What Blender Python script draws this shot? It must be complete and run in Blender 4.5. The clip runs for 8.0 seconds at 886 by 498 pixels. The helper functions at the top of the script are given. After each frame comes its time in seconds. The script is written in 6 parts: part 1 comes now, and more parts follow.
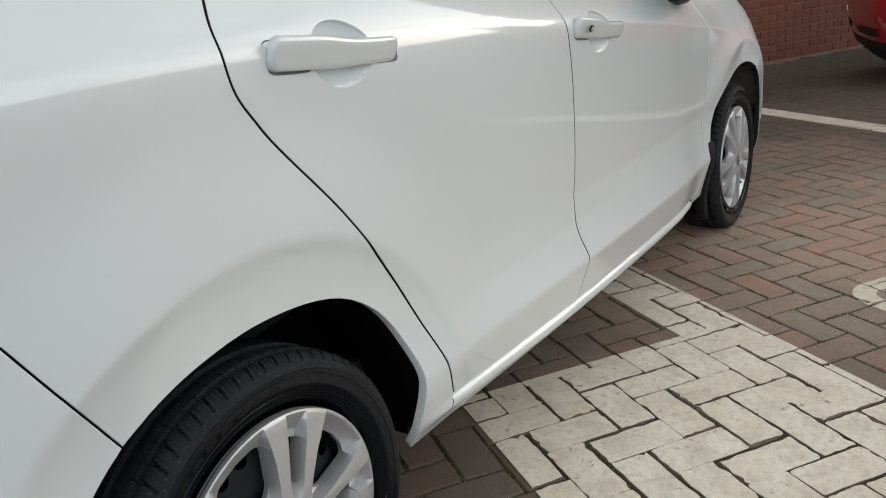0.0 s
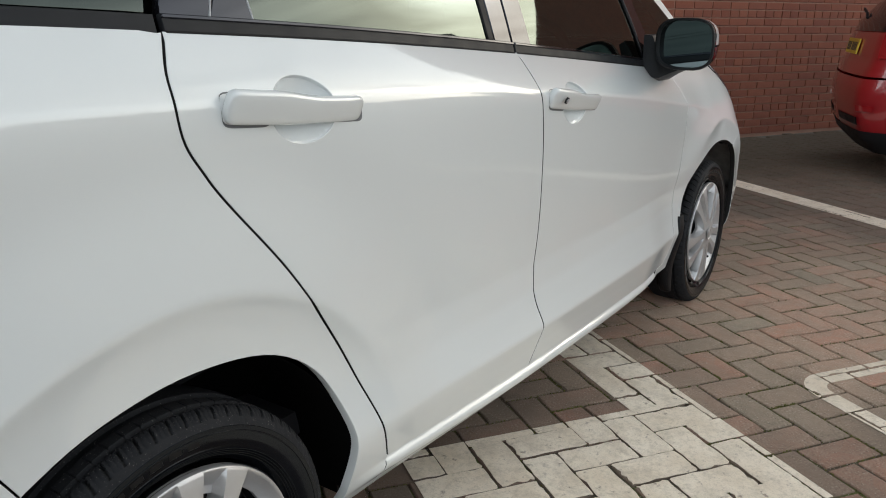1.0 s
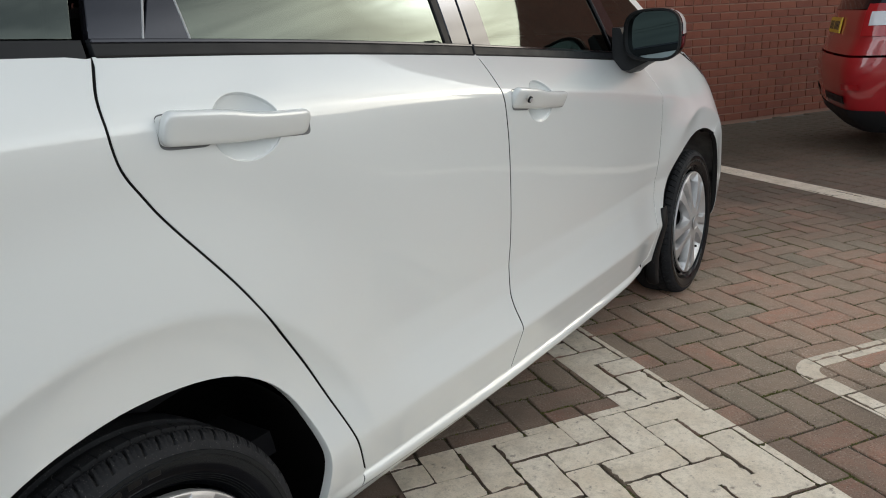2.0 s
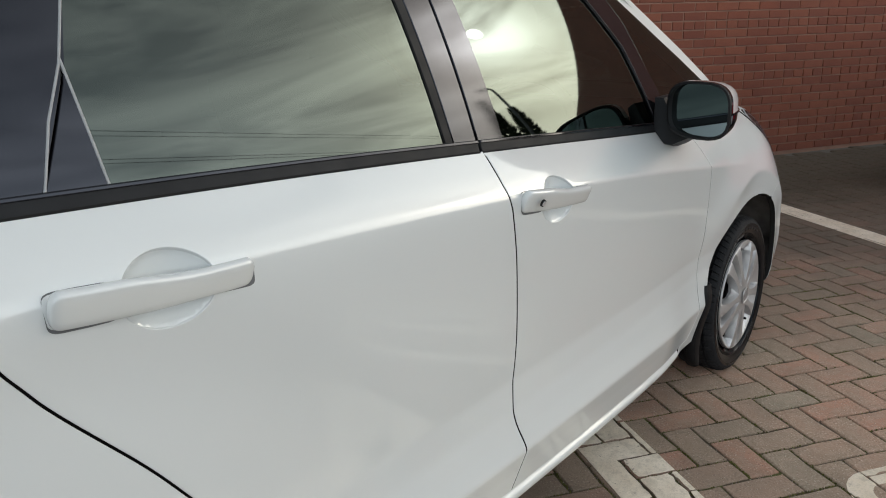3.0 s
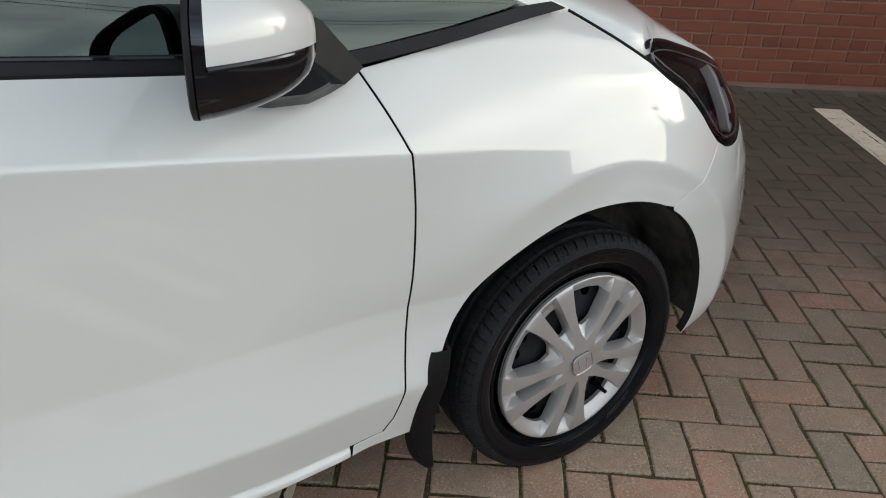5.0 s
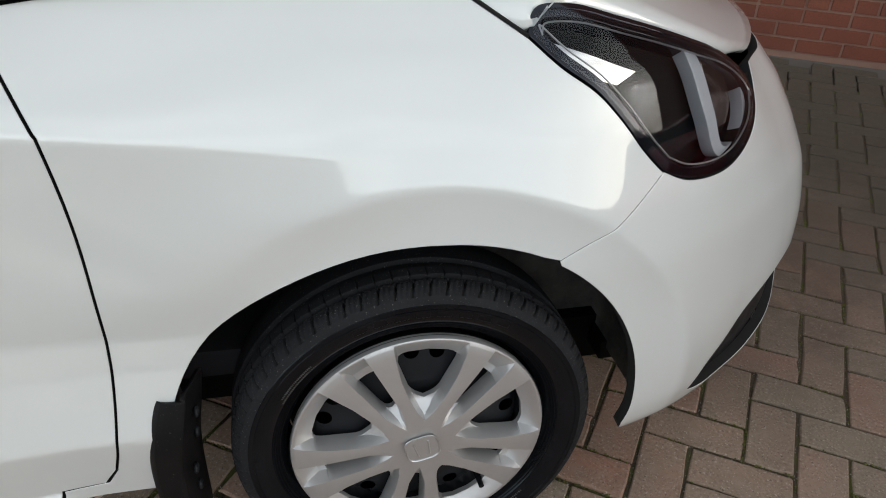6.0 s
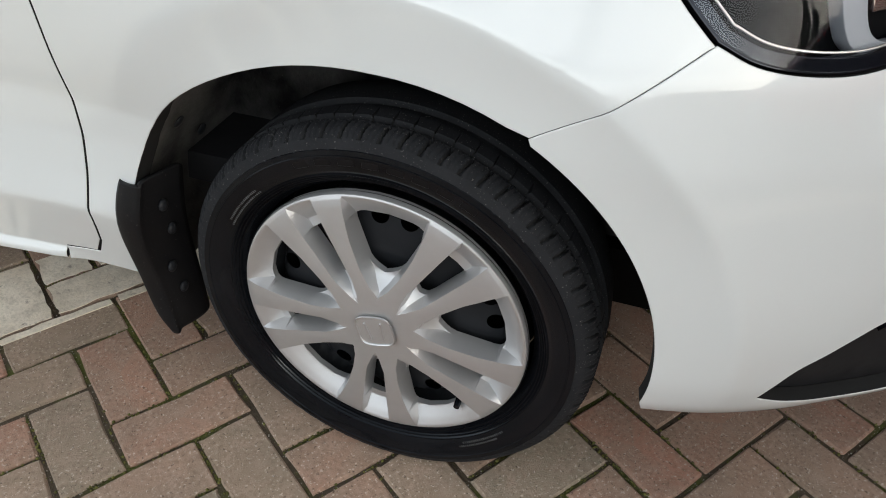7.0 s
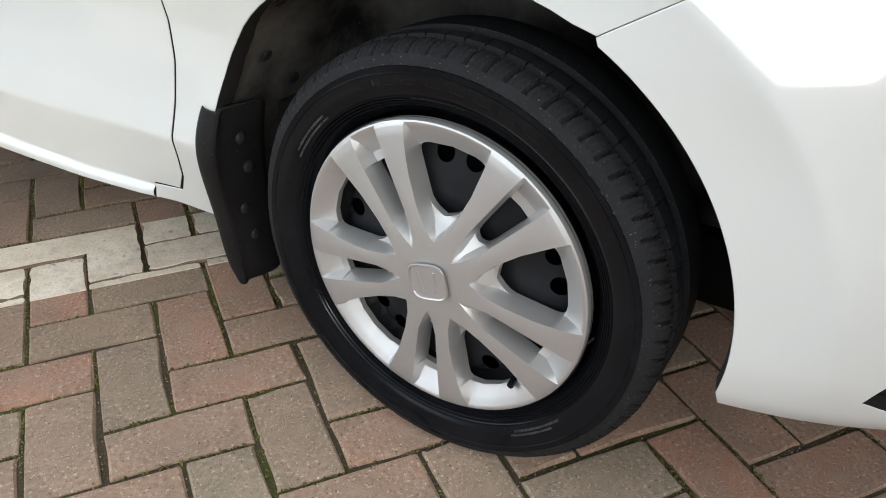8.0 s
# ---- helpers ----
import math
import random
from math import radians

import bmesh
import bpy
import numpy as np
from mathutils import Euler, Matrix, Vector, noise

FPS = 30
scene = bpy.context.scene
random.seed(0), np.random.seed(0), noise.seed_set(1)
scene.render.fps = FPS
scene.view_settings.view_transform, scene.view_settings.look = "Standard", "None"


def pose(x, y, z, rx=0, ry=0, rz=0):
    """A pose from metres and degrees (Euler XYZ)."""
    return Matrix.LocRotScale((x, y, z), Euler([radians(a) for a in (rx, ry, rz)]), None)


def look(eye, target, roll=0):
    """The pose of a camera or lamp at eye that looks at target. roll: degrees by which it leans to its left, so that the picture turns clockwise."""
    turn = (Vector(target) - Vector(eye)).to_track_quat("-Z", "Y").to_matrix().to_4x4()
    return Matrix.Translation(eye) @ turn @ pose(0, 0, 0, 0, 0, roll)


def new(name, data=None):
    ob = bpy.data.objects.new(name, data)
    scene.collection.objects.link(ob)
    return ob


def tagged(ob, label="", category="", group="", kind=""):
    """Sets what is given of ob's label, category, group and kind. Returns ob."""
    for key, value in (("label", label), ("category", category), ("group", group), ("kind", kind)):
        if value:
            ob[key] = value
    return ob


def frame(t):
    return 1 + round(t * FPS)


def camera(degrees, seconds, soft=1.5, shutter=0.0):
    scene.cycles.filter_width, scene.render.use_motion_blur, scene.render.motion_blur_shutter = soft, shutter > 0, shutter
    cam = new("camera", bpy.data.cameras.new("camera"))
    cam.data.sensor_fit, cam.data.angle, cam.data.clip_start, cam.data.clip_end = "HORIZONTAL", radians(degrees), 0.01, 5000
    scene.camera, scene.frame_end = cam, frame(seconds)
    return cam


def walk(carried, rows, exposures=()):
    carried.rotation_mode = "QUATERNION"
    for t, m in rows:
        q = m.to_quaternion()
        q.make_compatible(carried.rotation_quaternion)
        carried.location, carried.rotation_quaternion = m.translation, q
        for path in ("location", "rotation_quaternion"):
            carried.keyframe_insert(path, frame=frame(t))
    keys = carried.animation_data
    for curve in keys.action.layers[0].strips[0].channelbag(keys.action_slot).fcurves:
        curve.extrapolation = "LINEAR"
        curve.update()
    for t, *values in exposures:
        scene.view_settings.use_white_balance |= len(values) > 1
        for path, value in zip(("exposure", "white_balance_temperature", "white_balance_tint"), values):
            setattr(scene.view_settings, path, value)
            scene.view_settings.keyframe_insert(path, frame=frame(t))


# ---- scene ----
cam = camera(59.2, 8.0, soft=1.0)
PATH = [
    (0, (-0.635, -1.608, 1.053), (0.899, -0.493, 0.416), -6.3),
    (0.5, (-0.614, -1.595, 1.004), (0.938, -0.522, 0.341), -5.5),
    (1, (-0.579, -1.628, 1.103), (1.009, -0.553, 0.536), 0.4),
    (1.5, (-0.547, -1.656, 1.127), (1.059, -0.578, 0.620), -0.1),
    (1.7, (-0.539, -1.676, 1.090), (1.060, -0.606, 0.544), -2.8),
    (2.8, (-0.340, -1.680, 1.245), (1.189, -0.525, 0.674), -1.8),
    (3, (-0.237, -1.647, 1.282), (1.252, -0.439, 0.714), -1.6),
    (3.5, (0.075, -1.720, 1.267), (1.501, -0.499, 0.578), 0.3),
    (4, (0.548, -1.806, 1.250), (1.891, -0.554, 0.457), 2.1),
    (4.5, (1.043, -1.838, 1.261), (2.224, -0.473, 0.399), 2.9),
    (5, (1.500, -1.800, 1.249), (2.478, -0.313, 0.338), 2.9),
    (5.2, (1.667, -1.772, 1.240), (2.555, -0.239, 0.310), 3.0),
    (6.3, (2.538, -1.608, 1.126), (2.698, 0.030, -0.009), 3.1),
    (6.5, (2.652, -1.558, 1.077), (2.632, 0.040, -0.126), 3.5),
    (7, (2.838, -1.490, 1.007), (2.331, -0.002, -0.230), 1.1),
    (7.5, (2.933, -1.475, 0.820), (2.160, -0.015, -0.307), 1.1),
    (8, (2.943, -1.479, 0.821), (2.054, -0.031, -0.233), 0.6),
]

walk(cam, [(t, look(eye, target, roll)) for t, eye, target, roll in PATH],
     [(0, 0.12), (1.7, 0.08), (3.0, 0.04), (3.5, -0.03), (4.2, 0.12), (5.0, 0.12), (6.5, 0.36), (7.0, 0.48), (7.5, 0.74), (8.0, 0.78)])

# ---------------------------------------------------------------- sky and light
SUN_AZ, SUN_EL = -25.5, 22.3
world = bpy.data.worlds.new("sky")
scene.world = world
world.use_nodes = True
wt = world.node_tree
wt.nodes.clear()


def wnode(kind, **values):
    n = wt.nodes.new(kind)
    for key, value in values.items():
        n.inputs[key].default_value = value
    return n


sky = wt.nodes.new("ShaderNodeTexSky")
sky.sky_type, sky.sun_disc = "NISHITA", False
sky.sun_elevation, sky.sun_rotation = radians(SUN_EL), radians(90 - SUN_AZ)
sky.air_density, sky.dust_density, sky.ozone_density = 1.2, 3.0, 1.0
wcoord = wt.nodes.new("ShaderNodeTexCoord")
wmap = wnode("ShaderNodeMapping", Scale=(1.0, 1.0, 3.4), Location=(0.7, 0.3, 0.2), Rotation=(0.0, 0.0, radians(18)))
wt.links.new(wcoord.outputs["Generated"], wmap.inputs["Vector"])
wcloud = wnode("ShaderNodeTexNoise", Scale=2.3, Detail=8.0, Roughness=0.55, Distortion=0.9)
wt.links.new(wmap.outputs["Vector"], wcloud.inputs["Vector"])
wramp = wt.nodes.new("ShaderNodeValToRGB")
wramp.color_ramp.elements[0].position, wramp.color_ramp.elements[0].color = 0.36, (5.0, 5.6, 6.0, 1)
wramp.color_ramp.elements[1].position, wramp.color_ramp.elements[1].color = 0.64, (12.2, 12.9, 13.2, 1)
wt.links.new(wcloud.outputs["Fac"], wramp.inputs["Fac"])
wmix = wt.nodes.new("ShaderNodeMix")
wmix.data_type = "RGBA"
wmix.inputs["Factor"].default_value = 0.80
wt.links.new(sky.outputs["Color"], wmix.inputs["A"])
wt.links.new(wramp.outputs["Color"], wmix.inputs["B"])
# the sun's glow through thin cloud
wdot = wt.nodes.new("ShaderNodeVectorMath")
wdot.operation = "DOT_PRODUCT"
wdot.inputs[1].default_value = (math.cos(radians(SUN_EL)) * math.cos(radians(SUN_AZ)), math.cos(radians(SUN_EL)) * math.sin(radians(SUN_AZ)), math.sin(radians(SUN_EL)))
wt.links.new(wcoord.outputs["Generated"], wdot.inputs[0])
wglow = wt.nodes.new("ShaderNodeValToRGB")
wglow.color_ramp.interpolation = "EASE"
for pos, col in ((0.80, (0, 0, 0, 1)), (0.90, (1.2, 1.12, 0.85, 1)), (0.972, (2.4, 2.2, 1.55, 1)), (0.992, (4.8, 4.5, 3.4, 1)), (0.998, (13.0, 12.6, 11.0, 1)), (1.0, (26.0, 25.5, 24.0, 1))):
    el = wglow.color_ramp.elements.new(pos)
    el.color = col
wt.links.new(wdot.outputs["Value"], wglow.inputs["Fac"])
wveil = wt.nodes.new("ShaderNodeMix")
wveil.data_type, wveil.blend_type = "RGBA", "MULTIPLY"
wveil.inputs["Factor"].default_value = 1.0
wthin = wt.nodes.new("ShaderNodeValToRGB")
wthin.color_ramp.elements[0].position, wthin.color_ramp.elements[0].color = 0.38, (0.15, 0.15, 0.16, 1)
wthin.color_ramp.elements[1].position, wthin.color_ramp.elements[1].color = 0.62, (1.5, 1.5, 1.5, 1)
wt.links.new(wcloud.outputs["Fac"], wthin.inputs["Fac"])
wt.links.new(wglow.outputs["Color"], wveil.inputs["A"])
wt.links.new(wthin.outputs["Color"], wveil.inputs["B"])
wadd = wt.nodes.new("ShaderNodeMix")
wadd.data_type, wadd.blend_type = "RGBA", "ADD"
wadd.inputs["Factor"].default_value = 1.0
wt.links.new(wmix.outputs["Result"], wadd.inputs["A"])
wt.links.new(wveil.outputs["Result"], wadd.inputs["B"])
# the cloud is thicker, and so darker, overhead
wsep = wt.nodes.new("ShaderNodeSeparateXYZ")
wt.links.new(wcoord.outputs["Generated"], wsep.inputs["Vector"])
wthick = wt.nodes.new("ShaderNodeValToRGB")
wthick.color_ramp.interpolation = "EASE"
wthick.color_ramp.elements[0].position, wthick.color_ramp.elements[0].color = 0.12, (1.40, 1.40, 1.40, 1)
wthick.color_ramp.elements[1].position, wthick.color_ramp.elements[1].color = 0.85, (0.42, 0.42, 0.43, 1)
wt.links.new(wsep.outputs["Z"], wthick.inputs["Fac"])
wdim = wt.nodes.new("ShaderNodeMix")
wdim.data_type, wdim.blend_type = "RGBA", "MULTIPLY"
wdim.inputs["Factor"].default_value = 1.0
wt.links.new(wadd.outputs["Result"], wdim.inputs["A"])
wt.links.new(wthick.outputs["Color"], wdim.inputs["B"])
wback = wnode("ShaderNodeBackground", Strength=0.148)
wt.links.new(wdim.outputs["Result"], wback.inputs["Color"])
wout = wt.nodes.new("ShaderNodeOutputWorld")
wt.links.new(wback.outputs["Background"], wout.inputs["Surface"])

sun = new("sun", bpy.data.lights.new("sun", "SUN"))
sun.data.energy, sun.data.angle, sun.data.color = 0.004, radians(1.4), (1.0, 0.96, 0.90)
sun_way = Vector((math.cos(radians(SUN_EL)) * math.cos(radians(SUN_AZ)), math.cos(radians(SUN_EL)) * math.sin(radians(SUN_AZ)), math.sin(radians(SUN_EL))))
sun.matrix_world = look(sun_way * 30, (0, 0, 0))


# ---------------------------------------------------------------- materials
class Mat:
    """A node material in the making."""

    def __init__(self, name, **base):
        self.m = bpy.data.materials.new(name)
        self.m.use_nodes = True
        self.t = self.m.node_tree
        self.b = self.t.nodes["Principled BSDF"]
        for key, value in base.items():
            self.set(key.replace("_", " "), value)

    def set(self, key, value):
        if isinstance(value, tuple) and len(value) == 3:
            value = (*value, 1.0)
        self.b.inputs[key].default_value = value

    def node(self, kind, **values):
        n = self.t.nodes.new(kind)
        for key, value in values.items():
            n.inputs[key].default_value = value
        return n

    def link(self, a, b):
        self.t.links.new(a, b)

    def coord(self, which="Object"):
        return self.node("ShaderNodeTexCoord").outputs[which]

    def noise(self, scale, detail=4.0, rough=0.55, where=None):
        n = self.node("ShaderNodeTexNoise", Scale=scale, Detail=detail, Roughness=rough)
        self.link(where or self.coord(), n.inputs["Vector"])
        return n.outputs["Fac"]

    def ramp(self, fac, *stops):
        n = self.t.nodes.new("ShaderNodeValToRGB")
        e = n.color_ramp.elements
        while len(e) < len(stops):
            e.new(0.5)
        for el, (pos, col) in zip(e, stops):
            el.position, el.color = pos, (*col, 1.0) if len(col) == 3 else col
        self.link(fac, n.inputs["Fac"])
        return n.outputs["Color"]

    def mix(self, fac, a, b, mode="MIX"):
        n = self.t.nodes.new("ShaderNodeMix")
        n.data_type, n.blend_type = "RGBA", mode
        for key, v in (("Factor", fac), ("A", a), ("B", b)):
            if isinstance(v, (int, float)):
                n.inputs[key].default_value = v
            elif isinstance(v, tuple):
                n.inputs[key].default_value = (*v, 1.0)
            else:
                self.link(v, n.inputs[key])
        return n.outputs["Result"]

    def math(self, op, a, b=0.0):
        n = self.t.nodes.new("ShaderNodeMath")
        n.operation = op
        for i, v in enumerate((a, b)):
            if isinstance(v, (int, float)):
                n.inputs[i].default_value = v
            else:
                self.link(v, n.inputs[i])
        return n.outputs[0]

    def bump(self, height, strength, distance=0.001):
        n = self.node("ShaderNodeBump", Strength=strength, Distance=distance)
        self.link(height, n.inputs["Height"])
        self.link(n.outputs["Normal"], self.b.inputs["Normal"])

    def colour(self, out):
        self.link(out, self.b.inputs["Base Color"])

    def rough(self, out):
        self.link(out, self.b.inputs["Roughness"])


def paint(name, colour, flake, coat=1.0, rough=0.36, metal=0.0):
    p = Mat(name, Roughness=rough, Metallic=metal, Coat_Weight=coat, Coat_Roughness=0.045, Coat_IOR=1.75)
    p.colour(p.mix(p.noise(1.1, 1), colour, flake))
    return p.m


def plastic(name, colour, rough, grain=900.0, depth=0.15):
    p = Mat(name, Roughness=rough, Specular_IOR_Level=0.14)
    p.colour(p.mix(p.noise(9.0, 6), colour, tuple(min(1, v * 1.7 + .004) for v in colour)))
    p.rough(p.ramp(p.noise(25.0, 5), (0.3, (max(.02, rough - .08),) * 3), (0.75, (min(1, rough + .1),) * 3)))
    p.bump(p.noise(grain, 2), depth, 0.0004)
    return p.m


WHITE = paint("white_pearl_paint", (0.72, 0.75, 0.75), (0.75, 0.775, 0.775), rough=0.36, metal=0.03)
RED = paint("red_paint", (0.30, 0.004, 0.010), (0.38, 0.007, 0.014), rough=0.3)
BLACK_GLOSS = Mat("black_gloss", Base_Color=(0.007, 0.007, 0.009), Roughness=0.07, Specular_IOR_Level=0.6, Specular_Tint=(0.80, 0.85, 1.0)).m
BLACK_PLASTIC = plastic("black_plastic", (0.012, 0.012, 0.013), 0.5)
TRIM_BLACK = plastic("satin_black_trim", (0.013, 0.014, 0.016), 0.42, 600.0, 0.03)
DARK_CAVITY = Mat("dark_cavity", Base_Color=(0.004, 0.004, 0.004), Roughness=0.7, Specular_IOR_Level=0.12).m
# black for rubber seals; also painted shade in panel gaps and tread slits
SEAL_SHADE = Mat("seal_and_gap_shade", Base_Color=(0.004, 0.004, 0.004), Roughness=0.9).m
CABIN = plastic("cabin_fabric", (0.018, 0.018, 0.020), 0.85, 1500.0, 0.4)
CHROME = Mat("chrome", Base_Color=(0.75, 0.76, 0.78), Metallic=1.0, Roughness=0.09).m
MIRROR = Mat("mirror_glass", Base_Color=(0.30, 0.36, 0.37), Metallic=1.0, Roughness=0.015).m
STEEL = plastic("black_steel", (0.012, 0.013, 0.015), 0.42, 300.0, 0.1)


def thin_glass(name, tint, ior=1.5, sheen=(0.70, 0.81, 0.745)):
    m = bpy.data.materials.new(name)
    m.use_nodes = True
    t = m.node_tree
    t.nodes.clear()
    out, mix = t.nodes.new("ShaderNodeOutputMaterial"), t.nodes.new("ShaderNodeMixShader")
    fres, clear, gloss = t.nodes.new("ShaderNodeFresnel"), t.nodes.new("ShaderNodeBsdfTransparent"), t.nodes.new("ShaderNodeBsdfGlossy")
    fres.inputs["IOR"].default_value = ior
    clear.inputs["Color"].default_value = (*tint, 1)
    gloss.inputs["Roughness"].default_value = 0.02
    gloss.inputs["Color"].default_value = (*sheen, 1)
    t.links.new(fres.outputs[0], mix.inputs[0])
    t.links.new(clear.outputs[0], mix.inputs[1])
    t.links.new(gloss.outputs[0], mix.inputs[2])
    t.links.new(mix.outputs[0], out.inputs["Surface"])
    return m


PANE = thin_glass("window_pane_glass", (0.10, 0.125, 0.112), 1.95)
REAR_PANE = thin_glass("rear_pane_glass", (0.045, 0.055, 0.05), 2.0)
PRIVACY = thin_glass("privacy_glass", (0.03, 0.036, 0.034), 1.9)
LENS = thin_glass("lamp_lens", (0.86, 0.87, 0.88), 1.35, (0.86, 0.88, 0.95))


def tyre_rubber():
    p = Mat("tyre_rubber", Roughness=0.25, Specular_IOR_Level=0.24, Specular_Tint=(0.82, 0.92, 1.0))
    p.colour(p.mix(p.ramp(p.noise(11.0, 7), (0.35, (0, 0, 0)), (0.75, (1, 1, 1))), (0.004, 0.0045, 0.006), (0.009, 0.0098, 0.012)))
    p.rough(p.ramp(p.noise(7.0, 6), (0.3, (0.10, 0.10, 0.10)), (0.7, (0.20, 0.20, 0.20))))
    p.bump(p.noise(420.0, 4), 0.15, 0.0004)
    return p.m


def tread_rubber():
    p = Mat("tread_rubber", Roughness=0.7, Specular_IOR_Level=0.12)
    speck = p.ramp(p.noise(420.0, 3), (0.65, (0, 0, 0)), (0.74, (1, 1, 1)))
    c = p.mix(p.noise(16.0, 6), (0.009, 0.0095, 0.011), (0.030, 0.031, 0.034))
    p.colour(p.mix(p.math("MULTIPLY", speck, 0.6), c, (0.30, 0.29, 0.27)))
    p.bump(p.noise(300.0, 4), 0.5, 0.001)
    return p.m


RUBBER, TREAD = tyre_rubber(), tread_rubber()


def flap_mat():
    p = Mat("dusty_flap", Roughness=0.55, Specular_IOR_Level=0.2)
    c = p.mix(p.noise(30.0, 6), (0.004, 0.004, 0.005), (0.010, 0.010, 0.011))
    p.colour(p.mix(p.ramp(p.noise(330.0, 3), (0.68, (0, 0, 0)), (0.74, (0.6, 0.6, 0.6))), c, (0.22, 0.21, 0.19)))
    p.bump(p.noise(500.0, 3), 0.3, 0.0006)
    return p.m


FLAP = flap_mat()


def liner_mat():
    """Black felt-like plastic, splashed and dusty."""
    p = Mat("dusty_liner", Roughness=0.55, Specular_IOR_Level=0.35)
    dust = p.ramp(p.noise(7.0, 7, 0.6), (0.34, (0, 0, 0)), (0.66, (1, 1, 1)))
    c = p.mix(dust, (0.008, 0.008, 0.009), (0.16, 0.156, 0.15))
    p.colour(p.mix(p.ramp(p.noise(190.0, 3), (0.69, (0, 0, 0)), (0.74, (0.7, 0.7, 0.7))), c, (0.24, 0.23, 0.21)))
    p.bump(p.noise(24.0, 5), 0.7, 0.006)
    return p.m


LINER = liner_mat()


def silver_mat():
    p = Mat("silver_cover_paint", Metallic=0.7, Roughness=0.40)
    p.colour(p.mix(p.noise(60.0, 4), (0.56, 0.56, 0.565), (0.61, 0.61, 0.615)))
    p.rough(p.ramp(p.noise(40.0, 5), (0.3, (0.37, 0.37, 0.37)), (0.8, (0.46, 0.46, 0.46))))
    p.bump(p.noise(1400.0, 2), 0.06, 0.0003)
    return p.m


SILVER = silver_mat()
BADGE = Mat("bright_silver_moulding", Base_Color=(0.62, 0.62, 0.63), Metallic=0.8, Roughness=0.3).m


def paver_mat():
    """Concrete block: each piece has a tint of its own, from brick red to grey."""
    p = Mat("block_paver", Roughness=0.85, Diffuse_Roughness=0.6, Specular_IOR_Level=0.25)
    pick = p.node("ShaderNodeObjectInfo").outputs["Random"]
    isle = p.node("ShaderNodeNewGeometry").outputs["Random Per Island"]
    r = p.math("FRACT", p.math("ADD", pick, isle))
    base = p.ramp(r, (0.0, (0.55, 0.325, 0.235)), (0.14, (0.42, 0.345, 0.255)), (0.28, (0.60, 0.315, 0.22)), (0.42, (0.39, 0.335, 0.25)),
                  (0.56, (0.56, 0.36, 0.265)), (0.70, (0.63, 0.31, 0.215)), (0.84, (0.43, 0.36, 0.27)), (1.0, (0.57, 0.31, 0.22)))
    base = p.mix(p.ramp(p.noise(9.0, 6), (0.38, (0, 0, 0)), (0.72, (0.6, 0.6, 0.6))), base, (0.33, 0.285, 0.215))
    base = p.mix(p.ramp(p.noise(30.0, 6, 0.65), (0.42, (0, 0, 0)), (0.70, (0.6, 0.6, 0.6))), base, (0.62, 0.45, 0.35))
    base = p.mix(p.ramp(p.noise(110.0, 5, 0.75), (0.46, (0, 0, 0)), (0.66, (0.55, 0.55, 0.55))), base, (0.25, 0.165, 0.115))
    base = p.mix(p.ramp(p.noise(150.0, 4, 0.75), (0.60, (0, 0, 0)), (0.66, (0.85, 0.85, 0.85))), base, (0.11, 0.08, 0.058))
    speck = p.ramp(p.noise(165.0, 4, 0.75), (0.585, (0, 0, 0)), (0.64, (0.85, 0.85, 0.85)))
    base = p.mix(speck, base, (0.82, 0.70, 0.58))
    chips = p.ramp(p.noise(120.0, 3, 0.7), (0.66, (0, 0, 0)), (0.71, (0.6, 0.6, 0.6)))
    base = p.mix(chips, base, (0.62, 0.50, 0.40))
    # darkened away from the front wheel: uneven brightness painted into the colour, noise-broken
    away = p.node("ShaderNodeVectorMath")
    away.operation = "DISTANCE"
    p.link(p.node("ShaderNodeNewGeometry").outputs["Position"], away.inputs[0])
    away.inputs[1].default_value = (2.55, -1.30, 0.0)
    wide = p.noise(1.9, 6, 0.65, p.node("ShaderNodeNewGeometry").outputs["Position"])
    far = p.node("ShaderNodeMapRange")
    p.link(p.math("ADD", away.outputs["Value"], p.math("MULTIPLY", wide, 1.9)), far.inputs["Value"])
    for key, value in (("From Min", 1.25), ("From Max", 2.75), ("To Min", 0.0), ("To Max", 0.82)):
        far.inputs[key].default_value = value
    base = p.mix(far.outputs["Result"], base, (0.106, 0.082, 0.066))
    # patches of algae and damp dirt near the building's foot, plus painted-in shade
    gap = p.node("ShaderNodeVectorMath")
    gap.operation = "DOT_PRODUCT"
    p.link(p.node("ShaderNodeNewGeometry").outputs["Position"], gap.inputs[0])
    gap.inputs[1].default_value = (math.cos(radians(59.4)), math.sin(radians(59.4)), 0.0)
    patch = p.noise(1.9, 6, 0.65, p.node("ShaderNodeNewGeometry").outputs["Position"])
    damp_shade = p.node("ShaderNodeMapRange")
    p.link(p.math("ADD", gap.outputs["Value"], p.math("MULTIPLY", patch, 2.4)), damp_shade.inputs["Value"])
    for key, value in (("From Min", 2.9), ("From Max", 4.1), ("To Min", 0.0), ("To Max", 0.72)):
        damp_shade.inputs[key].default_value = value
    base = p.mix(damp_shade.outputs["Result"], base, (0.062, 0.055, 0.040))
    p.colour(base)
    p.rough(p.ramp(p.noise(22.0, 5), (0.3, (0.72, 0.72, 0.72)), (0.8, (0.92, 0.92, 0.92))))
    p.bump(p.mix(0.25, p.noise(420.0, 4, 0.7), p.noise(60.0, 6, 0.75)), 0.8, 0.0030)
    return p.m


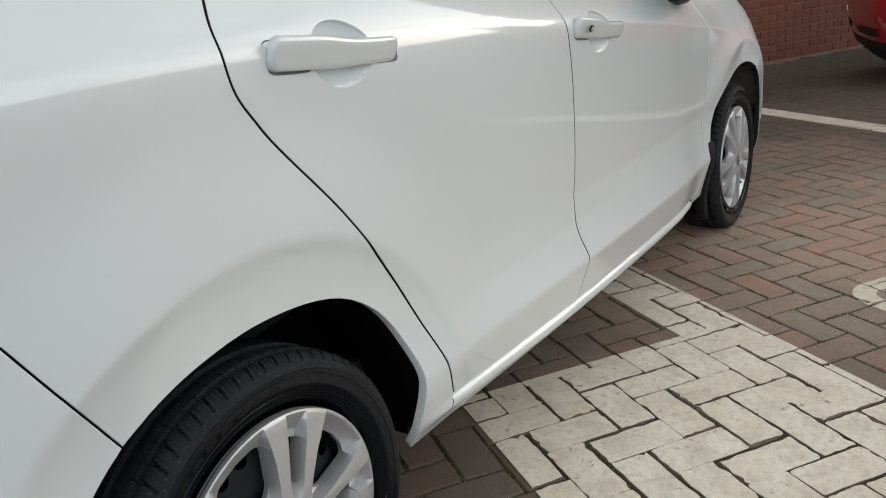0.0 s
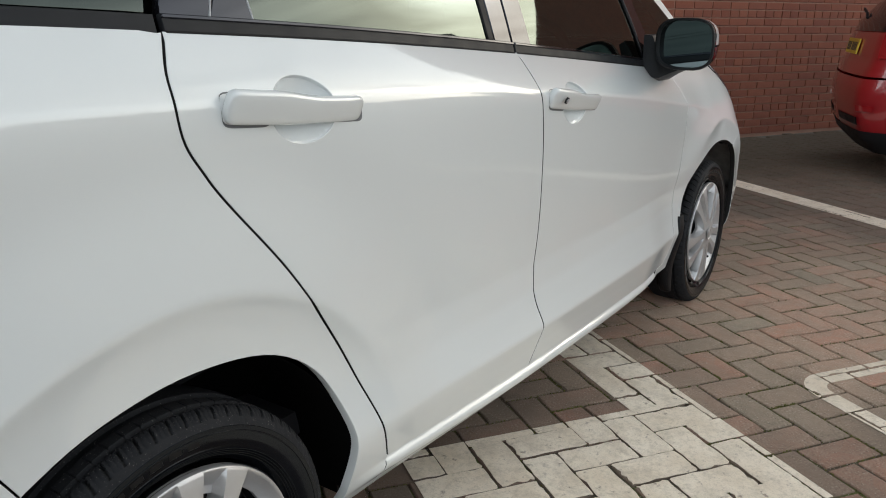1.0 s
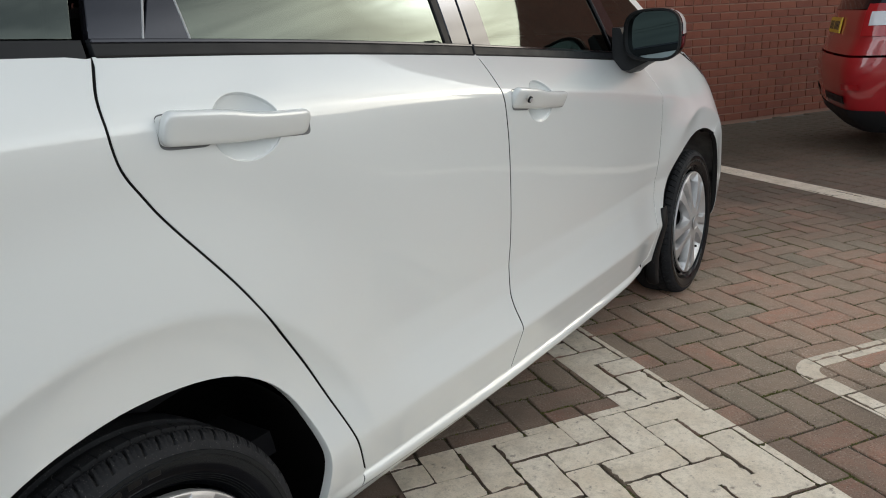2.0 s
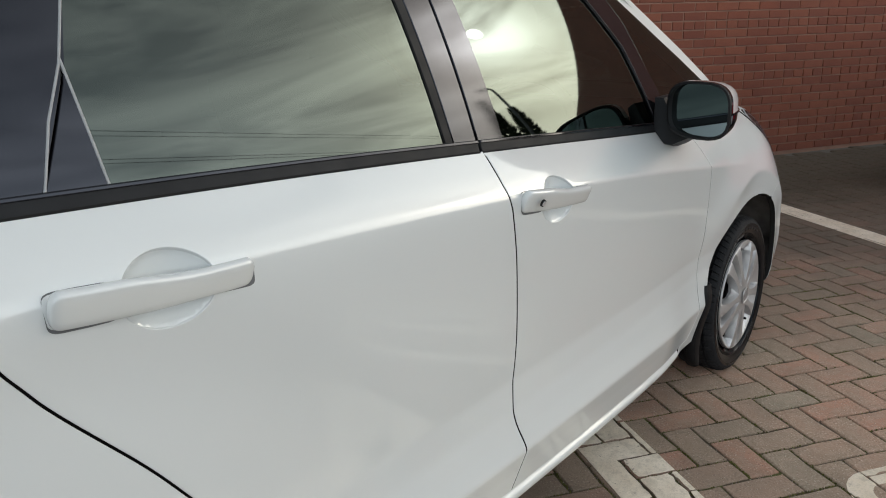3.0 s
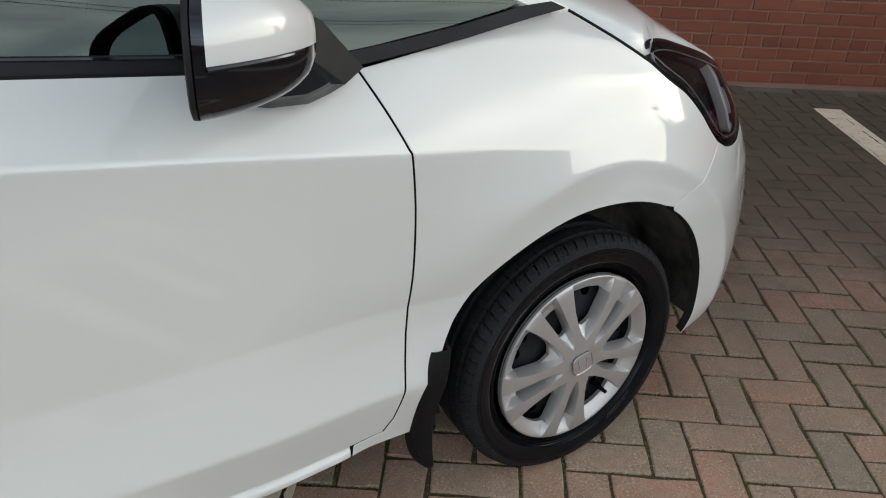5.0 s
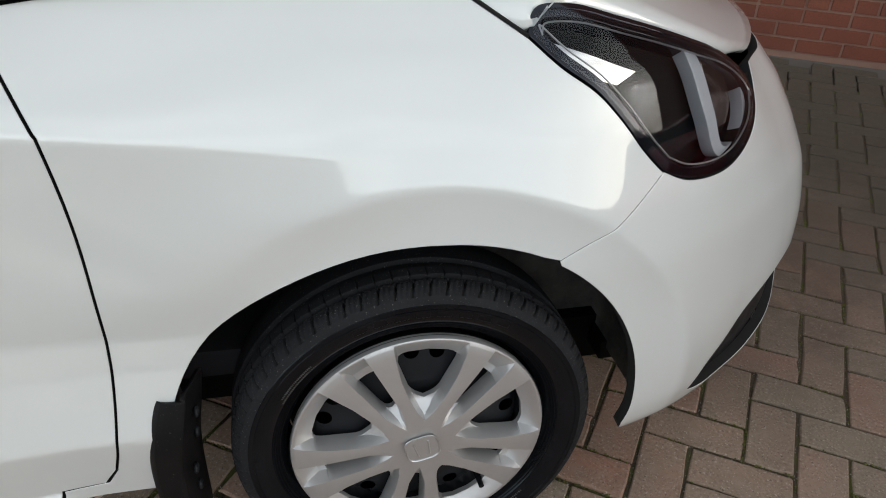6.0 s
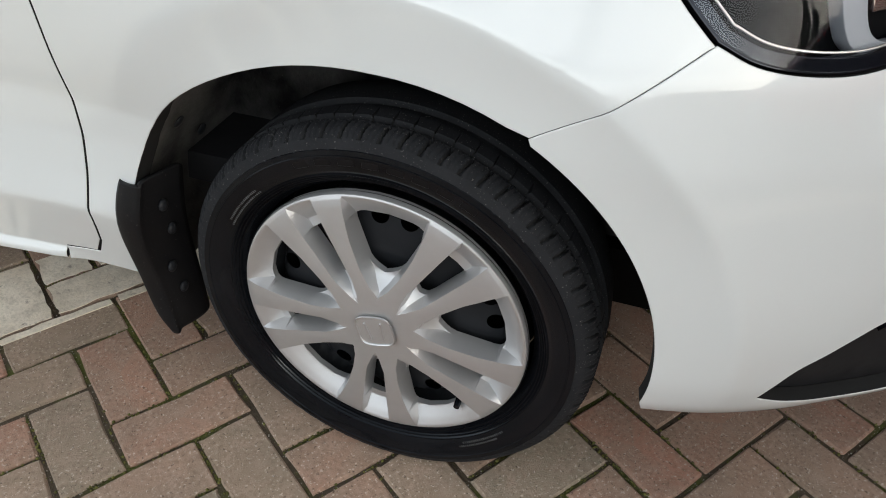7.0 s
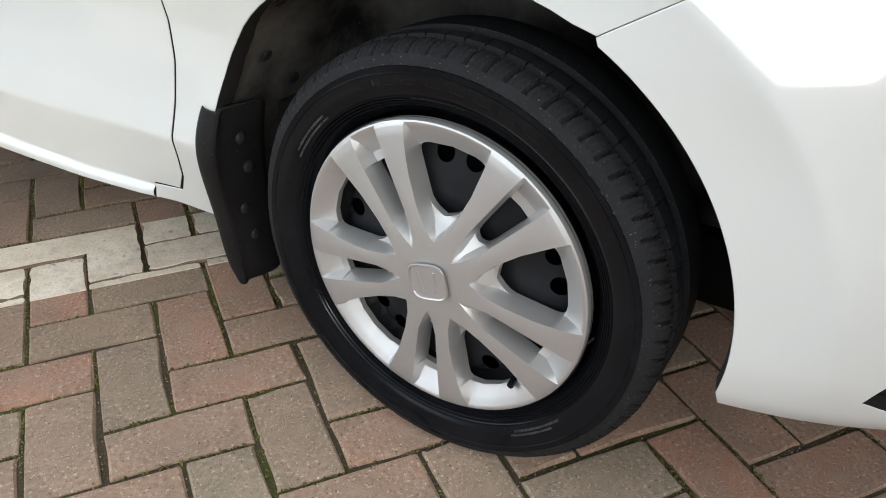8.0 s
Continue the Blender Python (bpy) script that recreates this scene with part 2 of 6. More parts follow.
def marking_mat():
    p = Mat("road_marking_paint", Roughness=0.7)
    worn = p.ramp(p.noise(30.0, 8, 0.7), (0.33, (1, 1, 1)), (0.40, (0, 0, 0)))
    dirt = p.ramp(p.noise(6.0, 8, 0.66), (0.38, (0, 0, 0)), (0.66, (1, 1, 1)))
    c = p.mix(dirt, (0.95, 0.85, 0.71), (0.82, 0.70, 0.55))
    c = p.mix(p.ramp(p.noise(11.0, 7, 0.7), (0.48, (0, 0, 0)), (0.68, (0.6, 0.6, 0.6))), c, (0.58, 0.495, 0.385))
    c = p.mix(p.ramp(p.noise(45.0, 6, 0.7), (0.50, (0, 0, 0)), (0.72, (0.55, 0.55, 0.55))), c, (0.48, 0.41, 0.31))
    c = p.mix(p.ramp(p.noise(230.0, 5), (0.5, (0, 0, 0)), (0.8, (0.5, 0.5, 0.5))), c, (0.42, 0.36, 0.27))
    p.colour(p.mix(p.math("MULTIPLY", worn, 0.75), c, (0.27, 0.20, 0.15)))
    p.bump(p.mix(0.5, p.noise(190.0, 5), p.noise(40.0, 5)), 0.7, 0.003)
    return p.m


def joint_mat():
    """Dark sand between the blocks, with moss in places."""
    p = Mat("joint_sand", Roughness=0.95)
    c = p.mix(p.noise(150.0, 6), (0.045, 0.034, 0.022), (0.150, 0.112, 0.074))
    moss = p.ramp(p.noise(9.0, 6), (0.50, (0, 0, 0)), (0.62, (1, 1, 1)))
    green = p.mix(p.noise(260.0, 4), (0.050, 0.060, 0.012), (0.150, 0.165, 0.035))
    c = p.mix(moss, c, green)
    p.colour(p.mix(p.ramp(p.noise(380.0, 2), (0.66, (0, 0, 0)), (0.72, (0.8, 0.8, 0.8))), c, (0.45, 0.41, 0.35)))
    p.bump(p.noise(330.0, 5), 1.0, 0.004)
    return p.m


def moss_mat():
    p = Mat("moss", Roughness=0.9)
    isle = p.node("ShaderNodeNewGeometry").outputs["Random Per Island"]
    c = p.ramp(isle, (0.0, (0.085, 0.078, 0.022)), (0.35, (0.170, 0.165, 0.034)), (0.65, (0.300, 0.285, 0.070)), (1.0, (0.140, 0.100, 0.048)))
    p.colour(p.mix(p.noise(700.0, 3), c, (0.05, 0.055, 0.014)))
    p.bump(p.noise(900.0, 3), 0.8, 0.001)
    return p.m


def grit_mat():
    p = Mat("grit", Roughness=0.8)
    isle = p.node("ShaderNodeNewGeometry").outputs["Random Per Island"]
    p.colour(p.mix(p.noise(300.0, 3), p.ramp(isle, (0.0, (0.62, 0.58, 0.50)), (0.4, (0.30, 0.24, 0.18)), (0.7, (0.72, 0.70, 0.66)), (1.0, (0.20, 0.15, 0.11))), (0.35, 0.31, 0.26)))
    return p.m


MOSS, GRIT = moss_mat(), grit_mat()


def brick_mat():
    p = Mat("red_brick", Roughness=0.9)
    pick = p.node("ShaderNodeObjectInfo").outputs["Random"]
    isle = p.node("ShaderNodeNewGeometry").outputs["Random Per Island"]
    r = p.math("FRACT", p.math("ADD", pick, isle))
    base = p.ramp(r, (0.0, (0.226, 0.066, 0.037)), (0.3, (0.266, 0.080, 0.043)), (0.6, (0.206, 0.060, 0.035)), (0.85, (0.287, 0.092, 0.050)), (1.0, (0.233, 0.071, 0.041)))
    base = p.mix(p.ramp(p.noise(2.0, 6), (0.35, (0, 0, 0)), (0.75, (0.5, 0.5, 0.5))), base, (0.125, 0.045, 0.034))
    p.colour(p.mix(p.ramp(p.noise(140.0, 4), (0.45, (0, 0, 0)), (0.8, (0.5, 0.5, 0.5))), base, (0.09, 0.035, 0.028)))
    p.bump(p.noise(180.0, 5), 0.5, 0.002)
    return p.m


def mortar_mat():
    p = Mat("mortar", Roughness=0.95)
    p.colour(p.mix(p.noise(7.0, 6), (0.235, 0.130, 0.095), (0.36, 0.215, 0.16)))
    p.bump(p.noise(250.0, 4), 0.5, 0.002)
    return p.m


def far_brick_mat():
    """Brickwork of the far stretch of the building."""
    p = Mat("far_brickwork", Roughness=0.9)
    m = p.node("ShaderNodeMapping")
    p.link(p.coord("Object"), m.inputs["Vector"])
    m.inputs["Rotation"].default_value = (radians(90), 0, 0)
    n = p.node("ShaderNodeTexBrick", Scale=1.0)
    n.inputs["Color1"].default_value, n.inputs["Color2"].default_value = (0.26, 0.072, 0.044, 1), (0.20, 0.055, 0.036, 1)
    n.inputs["Mortar"].default_value = (0.22, 0.125, 0.09, 1)
    n.inputs["Brick Width"].default_value, n.inputs["Row Height"].default_value, n.inputs["Mortar Size"].default_value = 0.225, 0.075, 0.005
    p.link(m.outputs["Vector"], n.inputs["Vector"])
    p.colour(p.mix(p.ramp(p.noise(1.2, 6), (0.35, (0, 0, 0)), (0.75, (0.4, 0.4, 0.4))), n.outputs["Color"], (0.11, 0.04, 0.03)))
    return p.m


def ground_mat():
    p = Mat("worn_asphalt", Roughness=0.92)
    p.colour(p.mix(p.noise(1.1, 7), (0.10, 0.09, 0.08), (0.15, 0.135, 0.12)))
    p.bump(p.noise(90.0, 5), 0.6, 0.004)
    return p.m


PAVER, MARKING, JOINT, BRICK, MORTAR, FARBRICK, ASPHALT = paver_mat(), marking_mat(), joint_mat(), brick_mat(), mortar_mat(), far_brick_mat(), ground_mat()
RED_LENS = Mat("red_lens", Base_Color=(0.35, 0.01, 0.015), Roughness=0.08, Coat_Weight=1.0).m
PLATE_YELLOW = Mat("yellow_plate", Base_Color=(0.62, 0.43, 0.03), Roughness=0.35).m
PLATE_BAR = Mat("plate_bar", Base_Color=(0.03, 0.03, 0.03), Roughness=0.5).m
LAMP_GREY = Mat("pale_light_guide", Base_Color=(0.62, 0.64, 0.68), Roughness=0.25, Coat_Weight=0.5).m
COPPER = Mat("copper_tinted_reflector", Base_Color=(0.46, 0.36, 0.32), Metallic=0.95, Roughness=0.22).m
EDGE_DARK = Mat("shadowed_gap_plastic", Base_Color=(0.13, 0.134, 0.14), Roughness=0.6).m
EDGE_GREY = Mat("edge_glint_grey", Base_Color=(0.36, 0.37, 0.38), Roughness=0.3).m
BLOCK_MARK = Mat("raised_rubber", Base_Color=(0.006, 0.006, 0.007), Roughness=0.3, Specular_IOR_Level=0.2).m
SIDEWALL_MARK = Mat("sidewall_mark", Base_Color=(0.085, 0.085, 0.085), Roughness=0.6, Specular_IOR_Level=0.2).m


# ---------------------------------------------------------------- mesh helpers
def make(name, verts, faces, material, parent=None, label="", normals=None, smooth=True):
    """One mesh object from arrays."""
    me = bpy.data.meshes.new(name)
    me.from_pydata([tuple(map(float, v)) for v in verts], [], [tuple(map(int, f)) for f in faces])
    me.materials.append(material)
    if smooth:
        me.polygons.foreach_set("use_smooth", [True] * len(me.polygons))
    if normals is not None:
        me.normals_split_custom_set_from_vertices([tuple(map(float, n)) for n in normals])
    ob = new(name, me)
    if parent is not None:
        ob.parent = parent
    if label:
        tagged(ob, label)
    return ob


def part(name, bm, material, parent, label="", smooth=True, bevel=0.0):
    """Links a bmesh as one mesh object under a thing or a part."""
    if bevel:
        edges = [e for e in bm.edges if len(e.link_faces) == 2 and e.calc_face_angle(0) > 0.5]
        bmesh.ops.bevel(bm, geom=edges, offset=bevel, segments=2, profile=0.6, affect="EDGES")
    bmesh.ops.recalc_face_normals(bm, faces=bm.faces)
    me = bpy.data.meshes.new(name)
    bm.to_mesh(me)
    bm.free()
    me.materials.append(material)
    if smooth:
        me.polygons.foreach_set("use_smooth", [True] * len(me.polygons))
        me.set_sharp_from_angle(angle=radians(38))
    ob = new(name, me)
    if parent is not None:
        ob.parent = parent
    if label:
        tagged(ob, label)
    return ob


def box_bm(size, m):
    bm = bmesh.new()
    bmesh.ops.create_cube(bm, size=1.0, matrix=m @ Matrix.Diagonal((*size, 1)))
    return bm


def tube_bm(path, radius, sides=10, caps=True):
    """A round bar along a path; radius: one value, or one for each point."""
    p = [Vector(q) for q in path]
    radius = radius if isinstance(radius, (list, tuple)) else [radius] * len(p)
    bm = bmesh.new()
    rings = []
    for i, q in enumerate(p):
        d = (p[min(i + 1, len(p) - 1)] - p[max(i - 1, 0)]).normalized()
        a = d.orthogonal().normalized() if not rings else (last - d * last.dot(d)).normalized()
        last = a
        b = d.cross(a)
        rings.append([bm.verts.new(q + (a * math.cos(k * 2 * math.pi / sides) + b * math.sin(k * 2 * math.pi / sides)) * radius[i]) for k in range(sides)])
    for r, s in zip(rings, rings[1:]):
        for k in range(sides):
            bm.faces.new((r[k], r[(k + 1) % sides], s[(k + 1) % sides], s[k]))
    if caps:
        bm.faces.new(rings[0][::-1])
        bm.faces.new(rings[-1])
    return bm


def grid_faces(nu, nv, wrap=False):
    out = []
    for i in range(nu if wrap else nu - 1):
        for j in range(nv - 1):
            a, b = i * nv + j, ((i + 1) % nu) * nv + j
            out.append((a, b, b + 1, a + 1))
    return out


def inside(poly, pts):
    x, y = pts[:, 0], pts[:, 1]
    r = np.zeros(len(pts), bool)
    for (x0, y0), (x1, y1) in zip(poly, np.roll(poly, -1, axis=0)):
        c = ((y0 > y) != (y1 > y)) & (x < (x1 - x0) * (y - y0) / (y1 - y0 + 1e-12) + x0)
        r ^= c
    return r


def near_edge(poly, pts):
    d = np.full(len(pts), 1e9)
    for a, b in zip(poly, np.roll(poly, -1, axis=0)):
        t = np.clip(((pts - a) @ (b - a)) / ((b - a) @ (b - a) + 1e-12), 0, 1)
        d = np.minimum(d, np.linalg.norm(pts - a - t[:, None] * (b - a), axis=1))
    return d


def resample(loop, step):
    out = []
    loop = np.array(loop, float)
    for a, b in zip(loop, np.roll(loop, -1, axis=0)):
        n = max(1, int(round(np.linalg.norm(b - a) / step)))
        out += [a + (b - a) * k / n for k in range(n)]
    q = np.array(out)
    keep = np.linalg.norm(q - np.roll(q, 1, axis=0), axis=1) > step * 0.2
    q = q[keep]
    area = np.sum(q[:, 0] * np.roll(q[:, 1], -1) - q[:, 1] * np.roll(q[:, 0], -1))
    return q if area > 0 else q[::-1]


def inset_loop(q, gap):
    d = np.roll(q, -1, axis=0) - np.roll(q, 1, axis=0)
    d /= np.linalg.norm(d, axis=1)[:, None] + 1e-12
    return q + gap * np.stack([-d[:, 1], d[:, 0]], 1)


def panel(name, loop, surf, material, parent, step=0.02, gap=0.0026, flange=0.014, left=False, holes=(), label="", guides=(), dark_holes=False, roll=0.0012, shade_edge=False, fold=0.005):
    """A pressed panel: the region of a surface within a loop of (u, z), with edges turned in."""
    from mathutils.geometry import delaunay_2d_cdt
    edge = inset_loop(resample(loop, step * 0.7), gap)
    rings = [edge] + [inset_loop(resample(h, step * 0.5)[::-1], gap) for h in holes]
    lo, hi = edge.min(0), edge.max(0)
    g = np.stack(np.meshgrid(np.arange(lo[0] + step / 2, hi[0], step), np.arange(lo[1] + step / 2, hi[1], step * 0.87), indexing="ij"), -1)
    g[:, 1::2, 0] += step / 2
    g = g.reshape(-1, 2)
    ok = inside(edge, g)
    for r in rings[1:]:
        ok &= ~inside(r, g)
    g = g[ok]
    for r in rings:
        g = g[near_edge(r, g) > step * 0.45]
    for q in guides:
        # rows of points along creases, so that their edges run true
        ok = inside(edge, q)
        for r in rings[1:]:
            ok &= ~inside(r, q)
        q = q[ok]
        for r in rings:
            q = q[near_edge(r, q) > .003] if len(q) else q
        if len(q):
            far = np.ones(len(g), bool)
            for k in range(0, len(g), 2000):
                far[k:k + 2000] = np.min(np.linalg.norm(g[k:k + 2000, None] - q[None], axis=2), axis=1) > .0052
            g = np.vstack([g[far], q])
    pts, cons, n = [], [], 0
    for r in rings:
        cons += [(n + i, n + (i + 1) % len(r)) for i in range(len(r))]
        pts += list(r)
        n += len(r)
    pts = np.array(pts + list(g))
    vv, _, tris, _, _, _ = delaunay_2d_cdt([Vector(p) for p in pts], cons, [], 0, 1e-7)
    v2 = np.array([tuple(v) for v in vv])
    tri = np.array([t if len(t) == 3 else t[:3] for t in tris])
    c = v2[tri].mean(1)
    ok = inside(edge, c)
    for r in rings[1:]:
        ok &= ~inside(r, c)
    tri = tri[ok]
    a, b, cc = v2[tri[:, 0]], v2[tri[:, 1]], v2[tri[:, 2]]
    wrong = (b - a)[:, 0] * (cc - a)[:, 1] - (b - a)[:, 1] * (cc - a)[:, 0] < 0
    tri[wrong] = tri[wrong][:, ::-1]

    def normal(p):
        e, w = 0.003, fold
        du = surf(p[:, 0] + w, p[:, 1]) - surf(p[:, 0] - w, p[:, 1])
        dz = surf(p[:, 0], p[:, 1] + e) - surf(p[:, 0], p[:, 1] - e)
        m = np.cross(du / w, dz / e)
        return m / np.linalg.norm(m, axis=1)[:, None]

    verts, norms, faces = [surf(v2[:, 0], v2[:, 1])], [normal(v2)], [tuple(t) for t in tri]
    count = len(v2)
    for r in rings:
        p, m = surf(r[:, 0], r[:, 1]), normal(r)
        t = np.roll(p, -1, axis=0) - np.roll(p, 1, axis=0)
        t /= np.linalg.norm(t, axis=1)[:, None] + 1e-12
        out = np.cross(t, m)
        k = len(r)
        rows = [(0.0, 0.0, 0.15), (roll, roll, 0.75), (roll * 1.3, flange, 1.0)]
        for push, deep, turn in rows:
            verts.append(p + out * push - m * deep)
            q = m * (1 - turn) + out * turn
            norms.append(q / np.linalg.norm(q, axis=1)[:, None])
        for row in range(2):
            s0, s1 = count + row * k, count + (row + 1) * k
            faces += [(s0 + i, s1 + i, s1 + (i + 1) % k, s0 + (i + 1) % k) for i in range(k)]
        count += 3 * k
    verts, norms = np.vstack(verts), np.vstack(norms)
    if left:
        verts, norms = verts * (1, -1, 1), norms * (1, -1, 1)
        faces = [f[::-1] for f in faces]
    ob = make(name, verts, faces, material, parent, label, norms)
    # blacken the turned-in edges, standing in for rubber and shade in the gaps
    if shade_edge:
        ob.data.materials.append(SEAL_SHADE)
        index = [0] * len(faces)
        at = len(tri)
        for k, r in enumerate(rings):
            if k == 0 or dark_holes:
                index[at + len(r):at + 2 * len(r)] = [1] * len(r)
            at += 2 * len(r)
        ob.data.polygons.foreach_set("material_index", index)
    return ob


# ---------------------------------------------------------------- body surface
def smoothstep(x, a, b):
    t = np.clip((np.asarray(x, float) - a) / (b - a), 0, 1)
    return t * t * (3 - 2 * t)


def catmull(points, n=12):
    p = np.array(points, float)
    q = np.vstack([2 * p[0] - p[1], p, 2 * p[-1] - p[-2]])
    out = []
    for i in range(1, len(q) - 2):
        t = np.linspace(0, 1, n, endpoint=False)[:, None]
        a, b, c, d = q[i - 1], q[i], q[i + 1], q[i + 2]
        out.append(0.5 * (2 * b + (c - a) * t + (2 * a - 5 * b + 4 * c - d) * t ** 2 + (3 * b - a - 3 * c + d) * t ** 3))
    return np.vstack(out + [p[-1:]])


PLAN = [(-.69, 0), (-.67, .25), (-.625, .48), (-.55, .645), (-.42, .755), (-.22, .805), (0, .822), (.4, .832), (1.0, .838), (1.6, .834),
        (2.08, .822), (2.45, .828), (2.7, .828), (2.84, .808), (2.97, .770), (3.09, .709), (3.20, .620), (3.30, .49), (3.37, .30), (3.395, 0)]


def make_plan():
    c = catmull(PLAN, 40)
    s = np.r_[0, np.cumsum(np.hypot(*np.diff(c, axis=0).T))]
    s += 1.0 - np.interp(1.0, c[:, 0], s)
    d = np.gradient(c, s, axis=0)
    k = np.exp(-np.linspace(-3, 3, 31) ** 2 / 2)
    k /= k.sum()
    d = np.stack([np.convolve(np.pad(d[:, i], 15, mode="edge"), k, "valid") for i in (0, 1)], 1)
    d /= np.linalg.norm(d, axis=1)[:, None]
    return s, c, np.stack([-d[:, 1], d[:, 0]], 1)


PS, PC, PN = make_plan()          # arc (equal to x at mid car), centre-line plan, outward normal


def table(rows, sigma):
    z = np.arange(.1, 1.3, .001)
    v = np.interp(z, *np.array(rows).T)
    k = np.exp(-np.arange(-.1, .1001, .001) ** 2 / (2 * sigma ** 2))
    return z, np.convolve(np.pad(v, 100, mode="edge"), k / k.sum(), "valid")


DOOR_ROWS = [(.10, -.12), (.18, -.085), (.215, -.056), (.235, -.038), (.25, -.030), (.286, -.0215), (.30, -.018), (.34, -.0075), (.385, .006), (.43, -.008), (.48, -.020), (.54, -.025),
              (.65, -.016), (.78, -.006), (.87, -.001), (.90, 0), (.93, -.012), (.97, -.031), (1.01, -.053), (1.05, -.076), (1.10, -.105), (1.3, -.24)]
DOOR, DOOR_MID, DOOR_SOFT = table(DOOR_ROWS, .0035), table(DOOR_ROWS, .014), table(DOOR_ROWS, .035)
NOSE = table([(.10, -.14), (.18, -.07), (.215, -.03), (.25, -.008), (.30, .002), (.45, .004), (.60, 0), (.70, -.014), (.80, -.040), (.88, -.075), (.94, -.12), (.98, -.18), (1.0, -.23), (1.02, -.30), (1.1, -.7)], .012)
ARCH = [(2.52, .295, .361), (0.02, .29, .371)]
PITCH = 2.517


def eased(us, vs):
    """A smooth curve through rows of values, as a table."""
    u = np.arange(-1.5, 4.2, .01)
    k = np.exp(-np.arange(-60, 61) ** 2 / (2 * 22.0 ** 2))
    v = np.interp(np.r_[u[:60] - .6, u, u[-60:] + .6], us, vs)
    return u, np.convolve(v, k / k.sum(), "valid")


CREASE = eased([-.7, 0, .35, 1.07, 1.6, 2.08, 2.6], [1.01, 1.0, .990, .945, .893, .828, .76])
BELT = eased([-.7, -.1, .05, .38, .83, .97, 1.29, 1.85, 2.1, 2.4], [1.115, 1.096, 1.088, 1.075, 1.045, 1.035, 1.011, .966, .948, .93])
TOP = eased([1.8, 2.0, 2.35, 2.7, 2.86, 3.0, 3.2, 3.9], [1.075, 1.065, 1.045, 1.0, .955, .92, .88, .84])


def crease_z(u):
    return np.interp(u, *CREASE)


def belt_z(u):
    return np.interp(u, *BELT)


def top_z(u):
    return np.interp(u, *TOP)


def seam_z(u):
    """Height of the gap between the doors and the sill."""
    return np.interp(u, [.2, .447, 1.002, 1.97, 2.2], [.303, .303, .283, .260, .258])


def bulge(u, z):
    """How far the side stands out from the plan curve."""
    u, z = np.broadcast_arrays(np.asarray(u, float), np.asarray(z, float))
    zc, zb, zt = crease_z(u), belt_z(u), top_z(u)
    low = z + (.281 - seam_z(u)) * (1 - smoothstep(z, .30, .5))
    zd = np.where(z < .5, low, np.where(z < zc, .5 + .4 * (z - .5) / (zc - .5), .9 + .15 * (z - zc) / (zb - zc)))
    zn = np.where(z < .6, z, .6 + .4 * (z - .6) / (zt - .6))
    w = smoothstep(u, 2.05, 2.6)
    sharp = smoothstep(u, .25, 0.95)
    ledge = .0070 * smoothstep(low, .236, .252) * (1 - smoothstep(low, .262, .276)) * smoothstep(u, .30, .50) * (1 - smoothstep(u, 1.95, 2.04))
    # the shoulder is rounder on the rear door than on the front one
    crisp = np.maximum(smoothstep(u, .95, 1.25), 1 - smoothstep(zd, .60, .75))
    firm = crisp * np.interp(zd, *DOOR) + (1 - crisp) * np.interp(zd, *DOOR_MID)
    o = (1 - w) * (sharp * firm + (1 - sharp) * np.interp(zd, *DOOR_SOFT)) + w * np.interp(zn, *NOSE)
    o = o - .013 * smoothstep(u, 1.80, 2.05) * (1 - smoothstep(u, 2.25, 2.5)) * (1 - smoothstep(z, .40, .62))
    o = o + ledge - .014 * smoothstep(u, 2.8, 3.1) * (1 - smoothstep(u, 3.2, 3.5)) * smoothstep(z, .35, .65)
    o = o - .058 * smoothstep(u, 2.95, 3.35) * smoothstep(z, .56, .90)
    o = o + .026 * smoothstep(u, 3.1, 3.4) * (1 - smoothstep(z, .48, .68))
    for cx, cz, r0 in ARCH:
        r = np.hypot(u - cx, z - cz)
        ridge = r0 + .082
        d = r - ridge
        soft = .0035 * np.log1p(np.exp(-np.abs(d) / .0035))
        h = np.where(d > 0, .019 * np.exp(-d / .10), .019 - .019 * (1 - np.exp(np.minimum(d, 0) / .045))) - .60 * soft
        if cx > 1:
            k = smoothstep(u, 2.22, 2.48)
            h = k * h + (1 - k) * .014 * np.exp(-(d / .085) ** 2)
        else:
            # shallow scoop above the rear haunch
            h = h - .008 * np.exp(-((d - .16) / .085) ** 2)
        near = np.where((u - cx) * (1.25 - cx) > 0, 1.0, 0.0)
        low = np.where(near > 0, smoothstep(z, .48 if cx > 1 else .32, .72 if cx > 1 else .58), smoothstep(z, .20, .42))
        o = o + np.where(r < ridge + .5, h, 0) * low
    return o


def side(u, z, inset=0.0):
    """A point of the right-hand side of the body."""
    u, z = np.broadcast_arrays(np.asarray(u, float), np.asarray(z, float))
    o = bulge(u, z) - inset
    x = np.interp(u, PS, PC[:, 0]) + o * np.interp(u, PS, PN[:, 0])
    w = np.interp(u, PS, PC[:, 1]) + o * np.interp(u, PS, PN[:, 1])
    return np.stack([x, -w, z], -1)


def glass(u, z, inset=0.0):
    """A point of the right-hand side windows."""
    u, z = np.broadcast_arrays(np.asarray(u, float), np.asarray(z, float))
    h = z - belt_z(u)
    w = np.interp(u, PS, PC[:, 1]) - .080 - .27 * h - .30 * h * np.abs(h) - inset
    return np.stack([u, -w, z], -1)



# ---------------------------------------------------------------- ground, paving, markings
S55, C55, PIT = math.sin(radians(55)), math.cos(radians(55)), 0.10275
